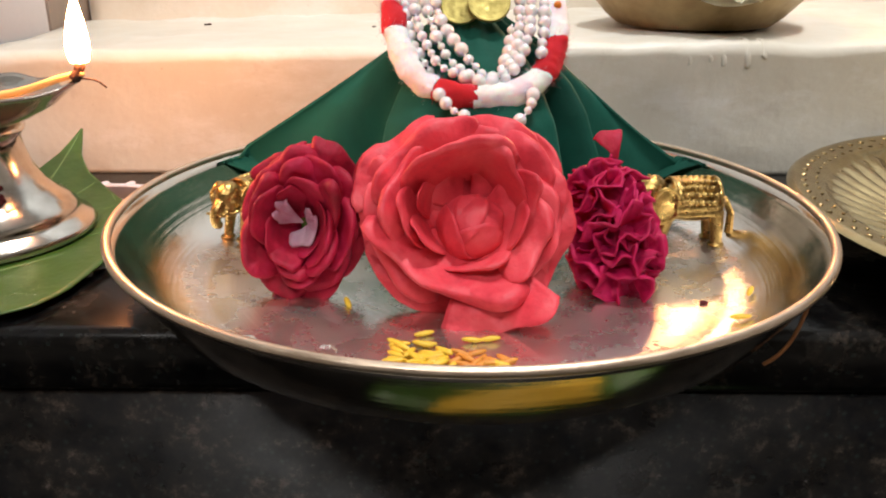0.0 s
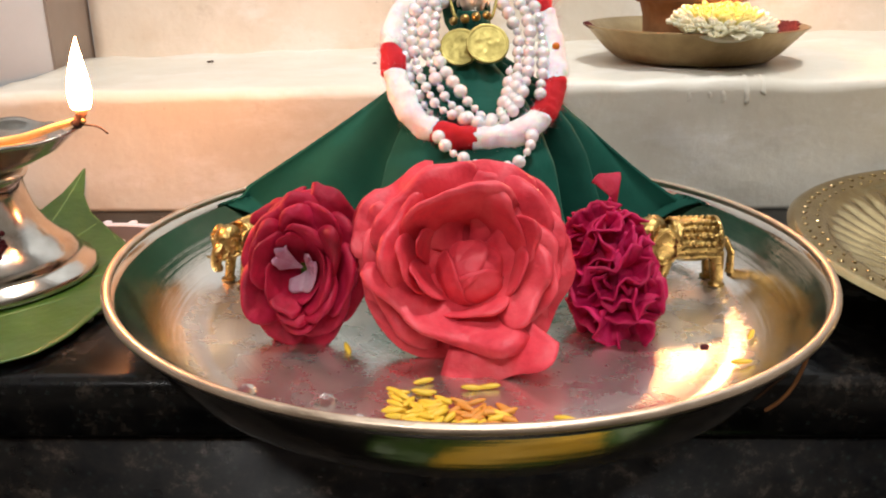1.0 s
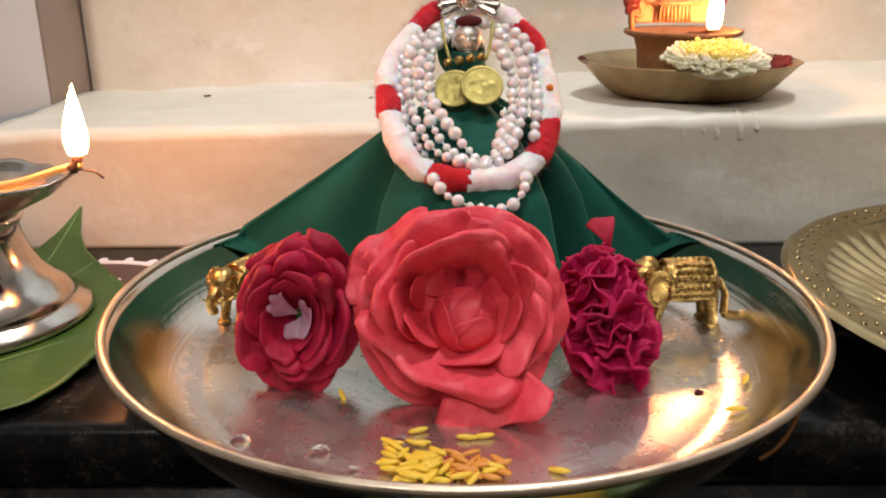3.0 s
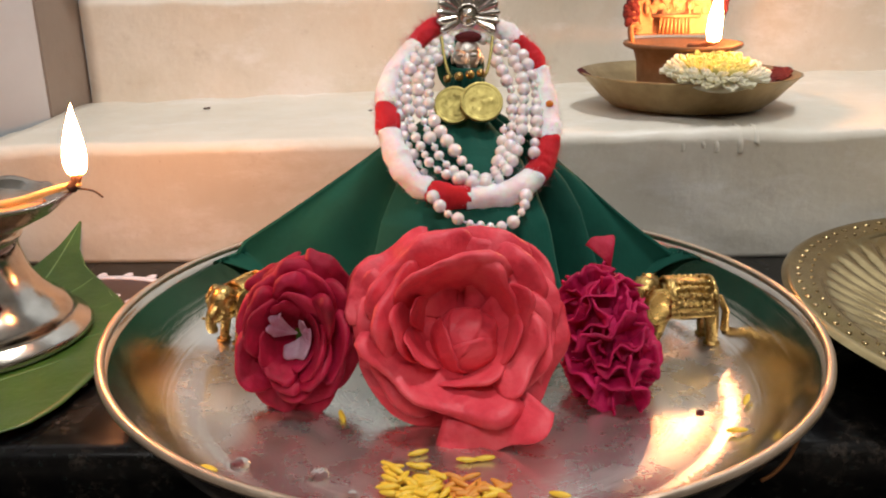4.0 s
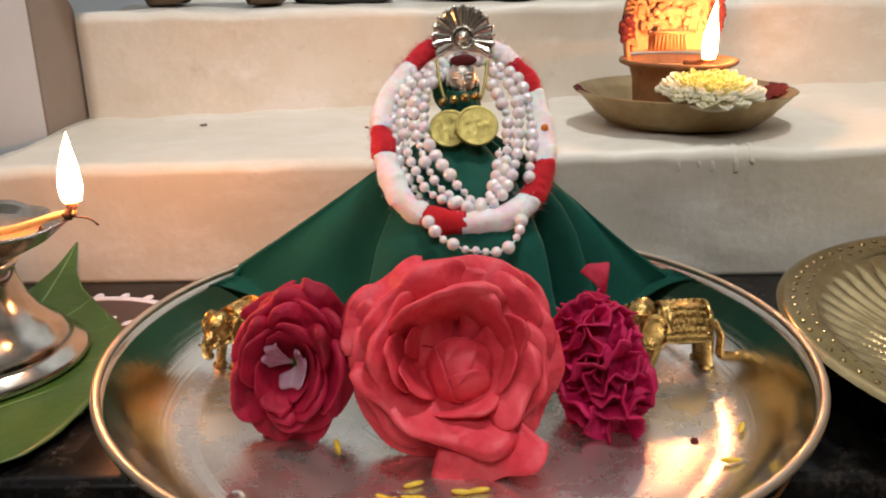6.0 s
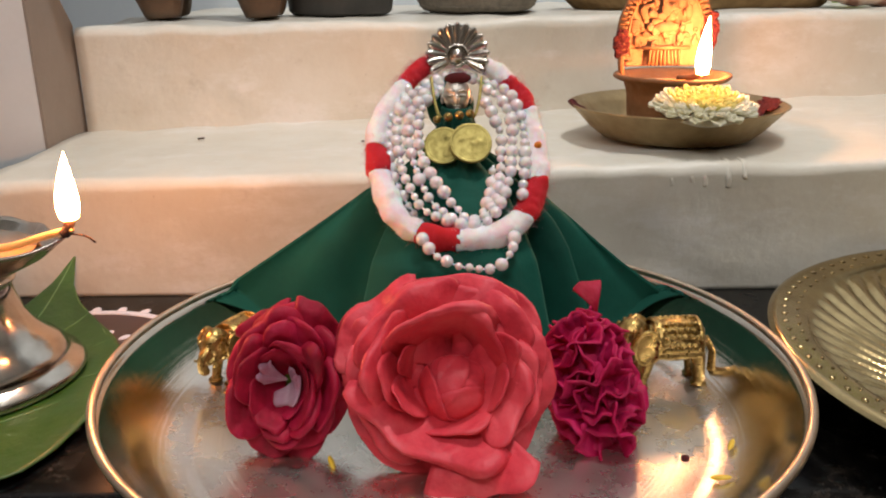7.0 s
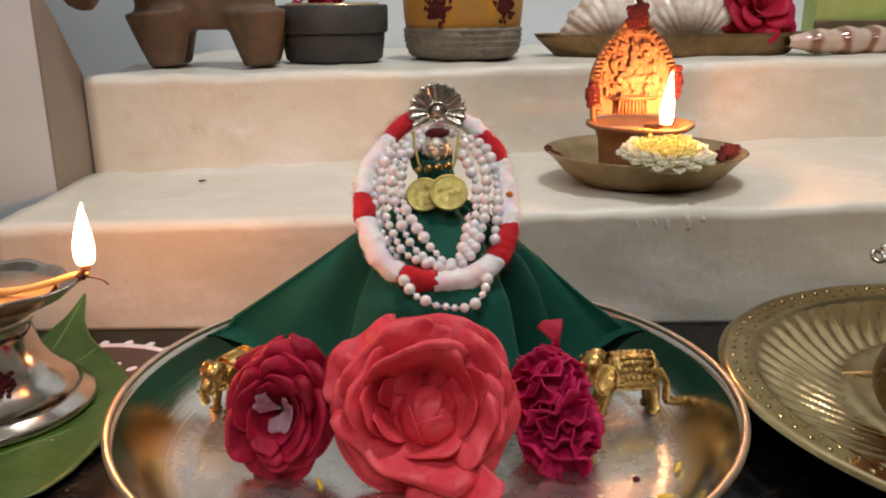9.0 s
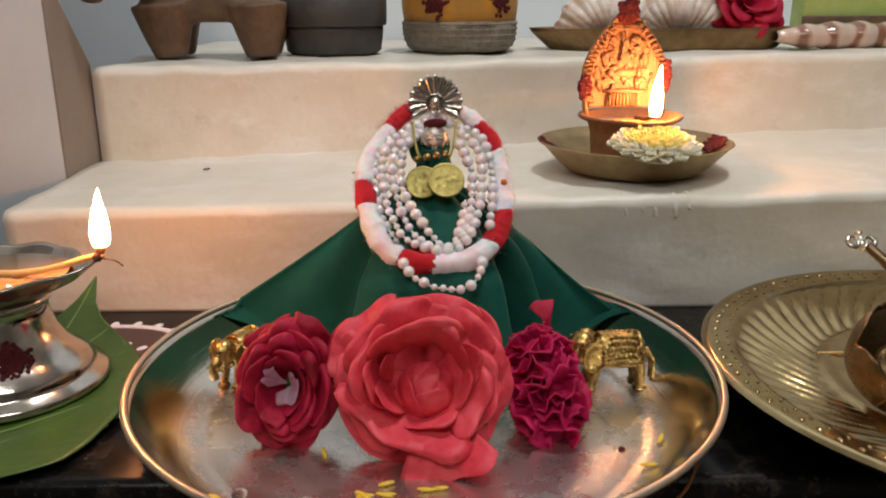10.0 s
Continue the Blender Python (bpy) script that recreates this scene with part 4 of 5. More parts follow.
def silver_lamp():
    base = thing("silver_oil_lamp", "silver pedestal oil lamp with a lit wick, on a green leaf", "oil lamp", pose(-0.190, 0.028, 0.0035))
    foot = [(0, 0.001), (0.036, 0.0), (0.0415, 0.0), (0.0428, 0.0018), (0.0415, 0.0040), (0.0375, 0.0062), (0.0362, 0.0078), (0.0366, 0.0090), (0.0345, 0.0108), (0.0338, 0.0122), (0.0300, 0.0150), (0.0258, 0.0200), (0.0226, 0.0260), (0.0206, 0.0330), (0.0200, 0.0380), (0.0217, 0.0400), (0.0222, 0.0415), (0.0205, 0.0428), (0.0, 0.0428)]
    part("pedestal", lathe(foot, 80), M_SILVER, base)
    prof = [(0.0, 0.0426), (0.020, 0.0428), (0.0265, 0.0455), (0.0320, 0.0500), (0.0350, 0.0545), (0.0362, 0.0556), (0.0352, 0.0563), (0.0335, 0.0550), (0.0305, 0.0505), (0.0250, 0.0475), (0.0, 0.0458)]
    bm = lathe(prof, 96)
    for v in bm.verts:
        a = math.atan2(v.co.y, v.co.x) + 0.17
        up = max(0.0, min(1.0, (v.co.z - 0.045) / 0.011))
        k = max(0.0, math.cos(a)) ** 14 * up
        v.co.x *= 1 + 0.46 * k
        v.co.y *= 1 + 0.05 * k
        v.co.z += 0.0062 * k * k
        v.co.z += 0.0007 * math.sin(9 * a) * up
    part("bowl", bm, M_SILVER, base, "silver lamp bowl with a pouring lip")
    part("oil", lathe([(0, 0.0522), (0.0312, 0.0522), (0.0308, 0.0516), (0, 0.0516)], 48), M_OIL, base, "golden lamp oil")
    wick = spline([(-0.006, 0.002, 0.0528), (0.010, -0.003, 0.0536), (0.028, -0.0065, 0.0568), (0.044, -0.0085, 0.0618), (0.0535, -0.0090, 0.0640)], 30)
    part("wick", tube(wick, lambda q: 0.0017 - 0.0005 * q, 10), M_WICK, base, "oil-soaked cotton wick")
    tip = spline([(0.0500, -0.0085, 0.0620), (0.0520, -0.0087, 0.0650), (0.0528, -0.0087, 0.0690)], 10)
    bm = tube(tip, lambda q: 0.0022 - 0.0006 * q, 10)
    for v in bm.verts:
        v.co += Vector((1, 1, 0.3)) * 0.0007 * wob(*v.co, 700)
    part("wick_tip", bm, M_SOOT, base, "charred wick tip")
    hair = spline([(0.0520, -0.0088, 0.0622), (0.0580, -0.0093, 0.0615), (0.0615, -0.0096, 0.0590)], 8)
    part("wick_thread", tube(hair, 0.0004, 6), M_SOOT, base)
    flame(base, pose(0.0528, -0.0087, 0.0680), 0.0250, 0.0043, M_FLAME)
    bm = bmesh.new()
    rnd = random.Random(5)
    for _ in range(240):
        a = radians(-58 + rnd.gauss(0, 7))
        z = 0.0205 + rnd.gauss(0, 0.0026)
        r = lerp_table([(0.015, 0.030), (0.02, 0.0258), (0.026, 0.0226), (0.033, 0.0206)], z)
        ball(bm, (r * math.cos(a), r * math.sin(a), z), 0.0009 + 0.0006 * rnd.random(), sub=1)
    part("vermilion", bm, M_KUMKUM, base, "smear of dark red vermilion powder")
    return base


silver_lamp()


def leaf_mat():
    k = Mat("betel_leaf")
    c = k.ramp(k.noise(45, 5, 0.6), (0.3, (0.028, 0.074, 0.008)), (0.7, (0.052, 0.112, 0.014)))
    c = k.mix(k.ramp(k.noise(240, 3), (0.5, grey(0.0)), (0.8, grey(0.4))), c, (0.03, 0.08, 0.01))
    k.set(Base_Color=c, Roughness=0.42, Normal=k.bump(k.noise(130, 5, 0.6), 0.4, 0.0012), Subsurface_Weight=0.1, Subsurface_Scale=0.003)
    return k.m


M_LEAF = leaf_mat()
M_VEIN = plain_mat("leaf_vein", (0.10, 0.19, 0.05), (0.14, 0.23, 0.07), 0.45, 200, 0.2, 0.0003, 900)
EDGE = [(-0.062, 0.010), (-0.056, 0.035), (-0.048, 0.050), (-0.040, 0.0620), (-0.024, 0.0655), (0.0, 0.0665), (0.02, 0.0640), (0.05, 0.0525), (0.065, 0.0405), (0.077, 0.0265), (0.087, 0.0150), (0.098, 0.0065), (0.113, 0.0006)]


def leaf_mid(y):
    return -0.2025 + 0.020 * (y + 0.06) / 0.17


def leaf_z(x, y):
    t = max(0.0, (y - 0.055) / 0.058)
    s = x - leaf_mid(y)
    wave = 0.0016 * math.sin(y * 95 + 1.0) * min(1, abs(s) / 0.05) if s > 0 else 0
    return 0.0024 + 0.0225 * t ** 1.6 + max(0.0, abs(s) - 0.045) * 0.06 + wave * 0.5


def betel_leaf():
    base = thing("betel_leaf", "fresh green heart-shaped leaf under the lamp", "leaf")

    def place(u, v):
        y = -0.062 + 0.175 * v
        s = (u - 0.5) * 2
        w = lerp_table(EDGE, y) * (1.0 if s > 0 else 0.62)
        x = leaf_mid(y) + s * w
        return (x, y, leaf_z(x, y) + 0.0006 * wob(x, y, 0, 60))
    thicken(part("blade", grid_mesh(40, 60, place), M_LEAF, base), 0.0006, 1)
    mid = [Vector((leaf_mid(y), y, leaf_z(leaf_mid(y), y) + 0.0004)) for y in [-0.062 + 0.175 * i / 30 for i in range(31)]]
    part("midrib", tube(mid, lambda q: 0.0012 - 0.0008 * q, 8), M_VEIN, base)
    for y0, reach in ((-0.045, 0.050), (-0.03, 0.056), (-0.005, 0.055), (0.025, 0.045), (0.05, 0.030)):
        pts = []
        for i in range(9):
            q = i / 8
            y = y0 + 0.045 * q ** 1.4
            x = leaf_mid(y) + min(reach * q, lerp_table(EDGE, y) * 0.95)
            pts.append(Vector((x, y, leaf_z(x, y) + 0.0004)))
        part("vein", tube(pts, lambda q: 0.0007 - 0.0005 * q, 6), M_VEIN, base)
    return base


betel_leaf()
chrysanthemum("white chrysanthemum lying against the silver lamp", pose(-0.2015, -0.028, 0.0200, 58, 0, 14), M_MUMWHITE, M_MUMWHITE, 0.0210, 77, (16, 16, 14, 12, 8), 0.8)


def rangoli():
    base = thing("rangoli", "white petalled floor pattern on a dark maroon round", "rangoli", pose(-0.165, 0.045, 0.0))
    part("ground_disc", lathe([(0, 0.0006), (0.0575, 0.0006), (0.0580, 0.0001), (0, 0.0001)], 72), M_MAROON, base, "dark maroon painted round")
    for rad, wide, n, pl in ((0.0555, 0.0018, 30, 0.0078), (0.0300, 0.0, 20, 0.0066)):
        if wide:
            ring = [(rad - wide, 0.0005), (rad - wide, 0.0012), (rad + wide, 0.0012), (rad + wide, 0.0005)]
            part("ring", lathe(ring, 90), M_RANGOLI, base)
        for i in range(n):
            a = 2 * math.pi * i / n
            bm = bmesh.new()
            ball(bm, (rad + pl * 0.45, 0, 0.0006), 0.001, (pl * 500, pl * 300, 0.75), sub=2)
            ob = part("petal_stroke", bm, M_RANGOLI, base)
            ob.matrix_basis = Matrix.Rotation(a, 4, "Z")
    return base


rangoli()


# ---- turmeric rice, drops ----
M_RICE = plain_mat("turmeric_rice", (0.70, 0.42, 0.02), (0.78, 0.56, 0.06), 0.45, 220, 0.2, 0.0003, 900)
M_RICE_RED = plain_mat("vermilion_rice", (0.58, 0.20, 0.03), (0.66, 0.30, 0.04), 0.5, 220, 0.2, 0.0003, 900)
grain = bmesh.new()
ball(grain, (0, 0, 0), 0.00098, (3.5, 1.0, 0.9), sub=2)
grain_mesh = finish("rice_grain", grain, M_RICE)
grain_red = grain_mesh.data.copy()
grain_red.materials[0] = M_RICE_RED


def plate_z(x, y):
    """Height of the steel plate's inside."""
    return lerp_table([(0.05, 0.0018), (0.080, 0.0020), (0.0885, 0.0026), (0.0915, 0.0030), (0.0965, 0.0042), (0.1020, 0.0068)], math.hypot(x, y))


rnd = random.Random(12)
spots = [(-0.0134, -0.0556), (-0.0125, -0.0625), (0.0010, -0.0595), (0.0062, -0.0588), (0.0261, -0.0770), (-0.0387, -0.0341), (-0.0720, -0.0690), (0.0840, -0.0480), (0.0930, -0.0300)]
spots += [(rnd.uniform(-0.0215, -0.0135), rnd.uniform(-0.083, -0.064)) for _ in range(20)]
spots += [(rnd.uniform(-0.016, 0.002), rnd.uniform(-0.083, -0.070)) for _ in range(40)]
spots += [(rnd.uniform(-0.003, 0.011), rnd.uniform(-0.083, -0.074)) for _ in range(30)]
for i, (x, y) in enumerate(spots):
    m = pose(x, y, plate_z(x, y) + 0.0010 + (0.0024 * rnd.random() if i > 9 else 0), 0, rnd.uniform(-12, 12), rnd.uniform(-70, 70) if i > 3 else (20, -10, 0, 5)[i])
    if i == 0:
        ob = grain_mesh
    else:
        ob = new("rice_grain", grain_red if x > -0.004 and i > 9 and rnd.random() < 0.6 else grain_mesh.data)
    ob.matrix_basis = m
    tagged(ob, "yellow turmeric rice grain on the steel plate", "rice grain", "rice grains")


def glass_mat():
    k = Mat("clear_water")
    k.set(Base_Color=(1, 1, 1, 1), Roughness=0.02, Transmission_Weight=1.0, IOR=1.33)
    return k.m


M_WATER = glass_mat()
for x, y, r in ((-0.0652, -0.0617, 0.0030), (-0.0414, -0.0665, 0.0032), (-0.0310, -0.0755, 0.0018), (-0.0185, -0.0600, 0.0020), (-0.048, -0.085, 0.0022)):
    single("water_drop", lathe([(r * math.cos(q), r * 0.62 * math.sin(q)) for q in [i * math.pi / 20 for i in range(10)]] + [(0, r * 0.62)], 40), M_WATER, "clear water drop on the steel plate", "water drop", pose(x, y, plate_z(x, y) + 0.0001), "water drops")
bm = bmesh.new()
ball(bm, (0, 0, 0), 0.0012, (1.2, 1, 0.6), sub=2)
single("seed", bm, M_KUMKUM, "tiny brown seed on the steel plate", "seed", pose(0.0774, -0.0325, 0.0026))
M_STRAW = plain_mat("dry_stalk", (0.36, 0.14, 0.04), (0.24, 0.09, 0.03), 0.6, 300, 0.3, 0.0004, 900)
straw = spline([(0.0985, -0.0600, 0.0160), (0.0974, -0.0605, 0.0115), (0.0951, -0.0605, 0.0039), (0.0915, -0.0605, -0.0015), (0.0880, -0.0600, -0.0047)], 16)
single("straw", tube(straw, 0.0006, 8), M_STRAW, "dry orange stalk hanging at the plate's side", "stalk")


# ---- fluted brass plate ----
def brass_plate():
    base = thing("brass_plate", "pale brass plate with swirled flutes and a beaded border", "plate", pose(0.2450, -0.001, 0.0) @ Matrix.Diagonal((1.05, 1.05, 1.0, 1)))

    def place(u, v):
        a = 2 * math.pi * u
        table = [(0.0, 0.0120, 0.0), (0.30, 0.0120, 0.060), (0.36, 0.0135, 0.066), (0.40, 0.0125, 0.069), (0.80, 0.0200, 0.1010), (0.84, 0.0225, 0.1040), (0.97, 0.0242, 0.1150), (1.0, 0.0225, 0.1170)]
        r = lerp_table([(t[0], t[2]) for t in table], v)
        z = lerp_table([(t[0], t[1]) for t in table], v)
        k = max(0.0, math.sin((min(max(v, 0.40), 0.80) - 0.40) / 0.40 * math.pi)) ** 0.4
        ph = 56 * (a + 0.32 * (v - 0.4) / 0.4)
        z += 0.0024 * k * (abs(math.cos(ph / 2)) - 0.5)
        return (r * math.cos(a), r * math.sin(a), z)
    bm = grid_mesh(560, 60, place, wrap_u=True)
    lathe([(0.1170, 0.0225), (0.1160, 0.0208), (0.100, 0.0175), (0.070, 0.0095), (0.060, 0.0), (0.057, 0.0), (0.057, 0.0095), (0, 0.0095)], 112, bm)
    part("dish", bm, M_BRASS_PALE, base)
    bead = None
    for rad, n, s, z in ((0.1110, 90, 0.75, 0.0236), (0.1062, 90, 0.45, 0.0230), (0.0420, 40, 0.75, 0.0120), (0.0370, 36, 0.5, 0.0120)):
        for i in range(n):
            a = 2 * math.pi * i / n
            if bead is None:
                q = bmesh.new()
                ball(q, (0, 0, 0), 0.0016, (1.5, 1, 0.6), sub=1)
                bead = part("bead", q, M_BRASS_PALE, base)
                ob = bead
            else:
                ob = new("bead", bead.data)
                ob.parent = base
            ob.matrix_basis = pose(rad * math.cos(a), rad * math.sin(a), z, 0, 0, math.degrees(a) + 60) @ Matrix.Diagonal((s, s, s, 1))
    return base


brass_plate()
for x, y in ((0.1690, 0.0125), (0.1725, -0.0145), (0.1800, 0.0225), (0.1860, 0.030)):
    bm = bmesh.new()
    ball(bm, (0, 0, 0), 0.0009, (1.2, 1, 0.7), sub=1)
    single("crumb", bm, M_SOOT, "tiny black crumb on the brass plate", "crumb", pose(x, y, 0.0125), "crumbs")
single("broken_stick", tube([Vector((0.1820, 0.0330, 0.0130)), Vector((0.2000, 0.0335, 0.0132))], 0.0006, 8), M_WICK, "short broken incense stick on the brass plate", "stick")


def bell_lamp():
    base = thing("lotus_lamp", "small brass lotus lamp with a silver trefoil handle", "lamp", pose(0.1930, -0.0070, 0.0195, 40, 0, 0) @ Matrix.Diagonal((0.82, 0.82, 0.82, 1)))
    part("cup", lathe([(0, 0), (0.010, 0.0005), (0.012, 0.003), (0.021, 0.010), (0.0265, 0.020), (0.0270, 0.027), (0.0255, 0.0265), (0.019, 0.0125), (0, 0.009)], 56), M_BRASS_DARK, base)
    for i in range(6):
        a = radians(60 * i + 140)

        def place(u, v, a=a):
            s = (u - 0.5) * 2
            w = 0.55 * math.sqrt(max(0.0, 1 - max(0, (v - 0.35) / 0.65) ** 2)) + 0.02
            r = 0.0262 + 0.0016 * math.sin(v * 3)
            t = a + s * w
            return (r * math.cos(t), r * math.sin(t), 0.012 + 0.026 * v)
        thicken(part("lotus_petal", grid_mesh(10, 10, place), M_BRASS_DARK, base), 0.0009, 0)
    part("filigree_boss", lathe([(0, 0.022), (0.004, 0.021), (0.006, 0.018), (0.011, 0.017), (0.013, 0.014), (0, 0.012)], 32), M_BRASS, base, "pierced brass boss")
    for k in range(12):
        a = radians(30 * k)
        bm = bmesh.new()
        ball(bm, (0.0085 * math.cos(a), 0.0085 * math.sin(a), 0.0185), 0.0017, (1, 1, 0.8), sub=2)
        part("stud", bm, M_BRASS, base, "bright brass stud")
    stem = spline([(0.024, 0.018, 0.010), (0.024, 0.040, 0.010), (0.015, 0.060, 0.010), (0.006, 0.074, 0.010)], 24)
    part("stem", tube(stem, lambda q: 0.0042 - 0.0016 * q, 14), M_BRASS_DARK, base, "dark brass stem")
    fin = bmesh.new()
    o = Vector((0.0042, 0.0780, 0.0090))
    ball(fin, o, 0.0024, (0.8, 2.0, 0.8), sub=2)
    ball(fin, o + Vector((0, 0.0048, 0)), 0.0020, sub=2)
    for s in (-1, 1):
        loop = [o + Vector((s * (0.0045 + 0.0030 * math.cos(t)), -0.0008 + 0.0034 * math.sin(t), 0)) for t in [i * math.pi / 8 for i in range(17)]]
        tube(loop, 0.0014, 10, fin, caps=False)
    ball(fin, o + Vector((0.001, -0.0050, 0)), 0.0032, (1, 0.5, 1), sub=2)
    part("finial", fin, M_SILVER, base, "silver trefoil finial")
    return base


bell_lamp()


# ---- brass lamp with the arched back, in its bowl ----
def bronze_bowl():
    base = thing("bronze_bowl", "shallow bronze bowl with vermilion marks on its rim", "bowl", pose(0.130, 0.198, 0.0662))
    prof = [(0, 0.0002), (0.036, 0.0), (0.0420, 0.0012), (0.0480, 0.0060), (0.0535, 0.0120), (0.0588, 0.0178), (0.0602, 0.0187), (0.0588, 0.0190), (0.0520, 0.0132), (0.0465, 0.0075), (0.0400, 0.0034), (0, 0.0028)]
    part("dish", lathe(prof, 96), M_BRASS_DULL, base)
    for a in (178, 6):
        bm = bmesh.new()
        r = random.Random(a)
        for _ in range(220):
            t, q = radians(a + r.gauss(0, 5)), r.uniform(0.047, 0.059)
            ball(bm, (q * math.cos(t), q * math.sin(t), 0.0120 + (q - 0.048) * 0.62), 0.0011 + 0.0009 * r.random(), (1, 1, 0.6), sub=1)
        part("vermilion", bm, M_KUMKUM, base, "dark red vermilion smear")
    return base


bronze_bowl()


def arch_half(v):
    """Half width of the arched back plate at a height from 0 to 1."""
    return lerp_table([(0.0, 0.0215), (0.12, 0.0262), (0.30, 0.0276), (0.45, 0.0262), (0.60, 0.0225), (0.75, 0.0165), (0.88, 0.0095), (0.96, 0.0050), (1.0, 0.0025)], v)


def arched_lamp():
    base = thing("brass_arch_lamp", "lit brass oil lamp with an embossed arched back plate", "oil lamp", pose(0.1275, 0.203, 0.0690))
    prof = [(0, 0), (0.0240, 0.0), (0.0250, 0.002), (0.0235, 0.006), (0.0245, 0.020), (0.0265, 0.0270), (0.0315, 0.0290), (0.0325, 0.0302), (0.0320, 0.0316), (0.0285, 0.0312), (0.0240, 0.0240), (0, 0.0230)]
    bm = lathe(prof, 64)
    for v in bm.verts:
        a = math.atan2(v.co.y, v.co.x) + math.pi / 2 - 0.25
        k = max(0.0, math.cos(a)) ** 10 * max(0.0, min(1.0, (v.co.z - 0.02) / 0.008))
        v.co.x *= 1 + 0.22 * k
        v.co.y *= 1 + 0.22 * k
    part("cup", bm, M_COPPER, base)
    part("oil", lathe([(0, 0.0285), (0.0268, 0.0285), (0.0268, 0.0279), (0, 0.0279)], 40), M_OIL, base, "golden lamp oil")
    hgt, z0, yy = 0.0600, 0.0345, 0.0085

    def back(u, v):
        s = (u - 0.5) * 2
        x = s * arch_half(v)
        return (x - 0.0030, yy + 0.003 * (1 - s * s), z0 + hgt * v)
    pl = part("back_plate", grid_mesh(40, 50, back), M_COPPER, base, "glowing embossed brass back plate")
    thicken(pl, 0.0016, 0)
    # raised ribs round the border
    n = 34
    for i in range(n):
        v = 0.06 + 0.80 * (i // 2) / (n / 2 - 1)
        s = 1 if i % 2 else -1
        w0, w1 = arch_half(v) * 0.97, arch_half(v) - 0.0052
        drop = 0.0 if v < 0.4 else (v - 0.4) * 0.008
        p0, p1 = Vector((s * w0 - 0.0030, yy - 0.0016, z0 + hgt * v)), Vector((s * w1 - 0.0030, yy - 0.0014, z0 + hgt * v - drop))
        part("rib", tube([p0, (p0 + p1) / 2 + Vector((0, -0.0005, 0)), p1], 0.00075, 8), M_COPPER, base)
    inner = [Vector((s * (arch_half(v) - 0.0062) - 0.0030, yy - 0.0012, z0 + hgt * v)) for s, v in [(-1, 0.10 + 0.07 * i) for i in range(11)] + [(1, 0.80 - 0.07 * i) for i in range(11)]]
    part("inner_moulding", tube(spline(inner, 80), 0.0007, 8), M_COPPER, base)
    # plain embossed forms in the middle field
    fig = bmesh.new()
    c = Vector((-0.0030, yy - 0.0006, z0))
    for x, z, r, sx, sz in ((0, 0.040, 0.0032, 1, 1.1), (0, 0.0310, 0.0050, 1.0, 1.2), (0, 0.0215, 0.0080, 1.25, 0.55), (0, 0.0465, 0.0020, 0.7, 2.2), (-0.0125, 0.030, 0.0042, 0.7, 1.5), (0.0125, 0.030, 0.0042, 0.7, 1.5),
                            (-0.0130, 0.040, 0.0030, 0.9, 1.2), (0.0130, 0.040, 0.0030, 0.9, 1.2), (-0.0065, 0.0345, 0.0022, 1.6, 0.7), (0.0065, 0.0345, 0.0022, 1.6, 0.7), (-0.010, 0.0170, 0.0030, 1.8, 0.5), (0.010, 0.0170, 0.0030, 1.8, 0.5)):
        ball(fig, c + Vector((x, 0.0004, z)), r * 0.66, (sx, 0.24, sz), sub=3)
    for i in range(7):
        t = radians(-60 + 20 * i)
        ball(fig, c + Vector((0.0085 * math.sin(t), -0.0004, 0.0135 - 0.004 * math.cos(t))), 0.0020, (0.5, 0.5, 1.3), sub=2)
    for i in range(110):
        r = random.Random(i + 400)
        v = r.uniform(0.2, 0.72)
        ball(fig, c + Vector((r.uniform(-1, 1) * (arch_half(v) - 0.009), 0.0002, hgt * v)), r.uniform(0.0007, 0.0014), (r.uniform(0.6, 2.4), 0.35, r.uniform(0.6, 2.2)), sub=2)
    part("embossing", fig, M_COPPER, base)
    part("ledge", tube([Vector((-0.0165, yy - 0.0020, z0 + 0.0105)), Vector((0.0105, yy - 0.0020, z0 + 0.0105))], 0.0011, 8), M_COPPER, base)
    for i in range(9):
        x = -0.0120 + 0.0022 * i
        part("flute", tube([Vector((x - 0.0002 * (i - 4), yy - 0.0018, z0 + 0.0095)), Vector((x, yy - 0.0018, z0 + 0.0010))], 0.0008, 8), M_COPPER, base)
    for s in (-1, 1):
        leg = spline([(s * 0.0240 - 0.003, yy, z0 + 0.008), (s * 0.0245 - 0.003, yy - 0.001, z0 + 0.002), (s * 0.0235 - 0.003, yy - 0.001, z0 - 0.004)], 10)
        part("bracket", tube(leg, lambda q: 0.0022 - 0.0006 * q, 10), M_COPPER, base)
    for (x, z, sx, sz, n) in ((0.0, 0.0590, 0.0040, 0.0045, 200), (-0.0250, 0.0125, 0.0020, 0.0045, 130), (0.0245, 0.0190, 0.0022, 0.0065, 200)):
        bm = bmesh.new()
        r = random.Random(int(z * 1e5))
        for _ in range(n):
            ball(bm, (x - 0.003 + r.gauss(0, sx * 0.6), yy - 0.0012 + r.gauss(0, 0.0004), z0 + z + r.gauss(0, sz * 0.6)), r.uniform(0.0015, 0.0024), (1, 0.4, 1), sub=2)
        part("vermilion", bm, M_KUMKUM, base, "dark red vermilion powder")
    wick = spline([(0.004, 0.0, 0.0290), (0.007, -0.010, 0.0300), (0.010, -0.0230, 0.0335)], 12)
    part("wick", tube(wick, 0.0017, 10), M_SOOT, base, "charred wick")
    flame(base, pose(0.0100, -0.0225, 0.0335), 0.0300, 0.0041, M_FLAME_ARCH)
    return base


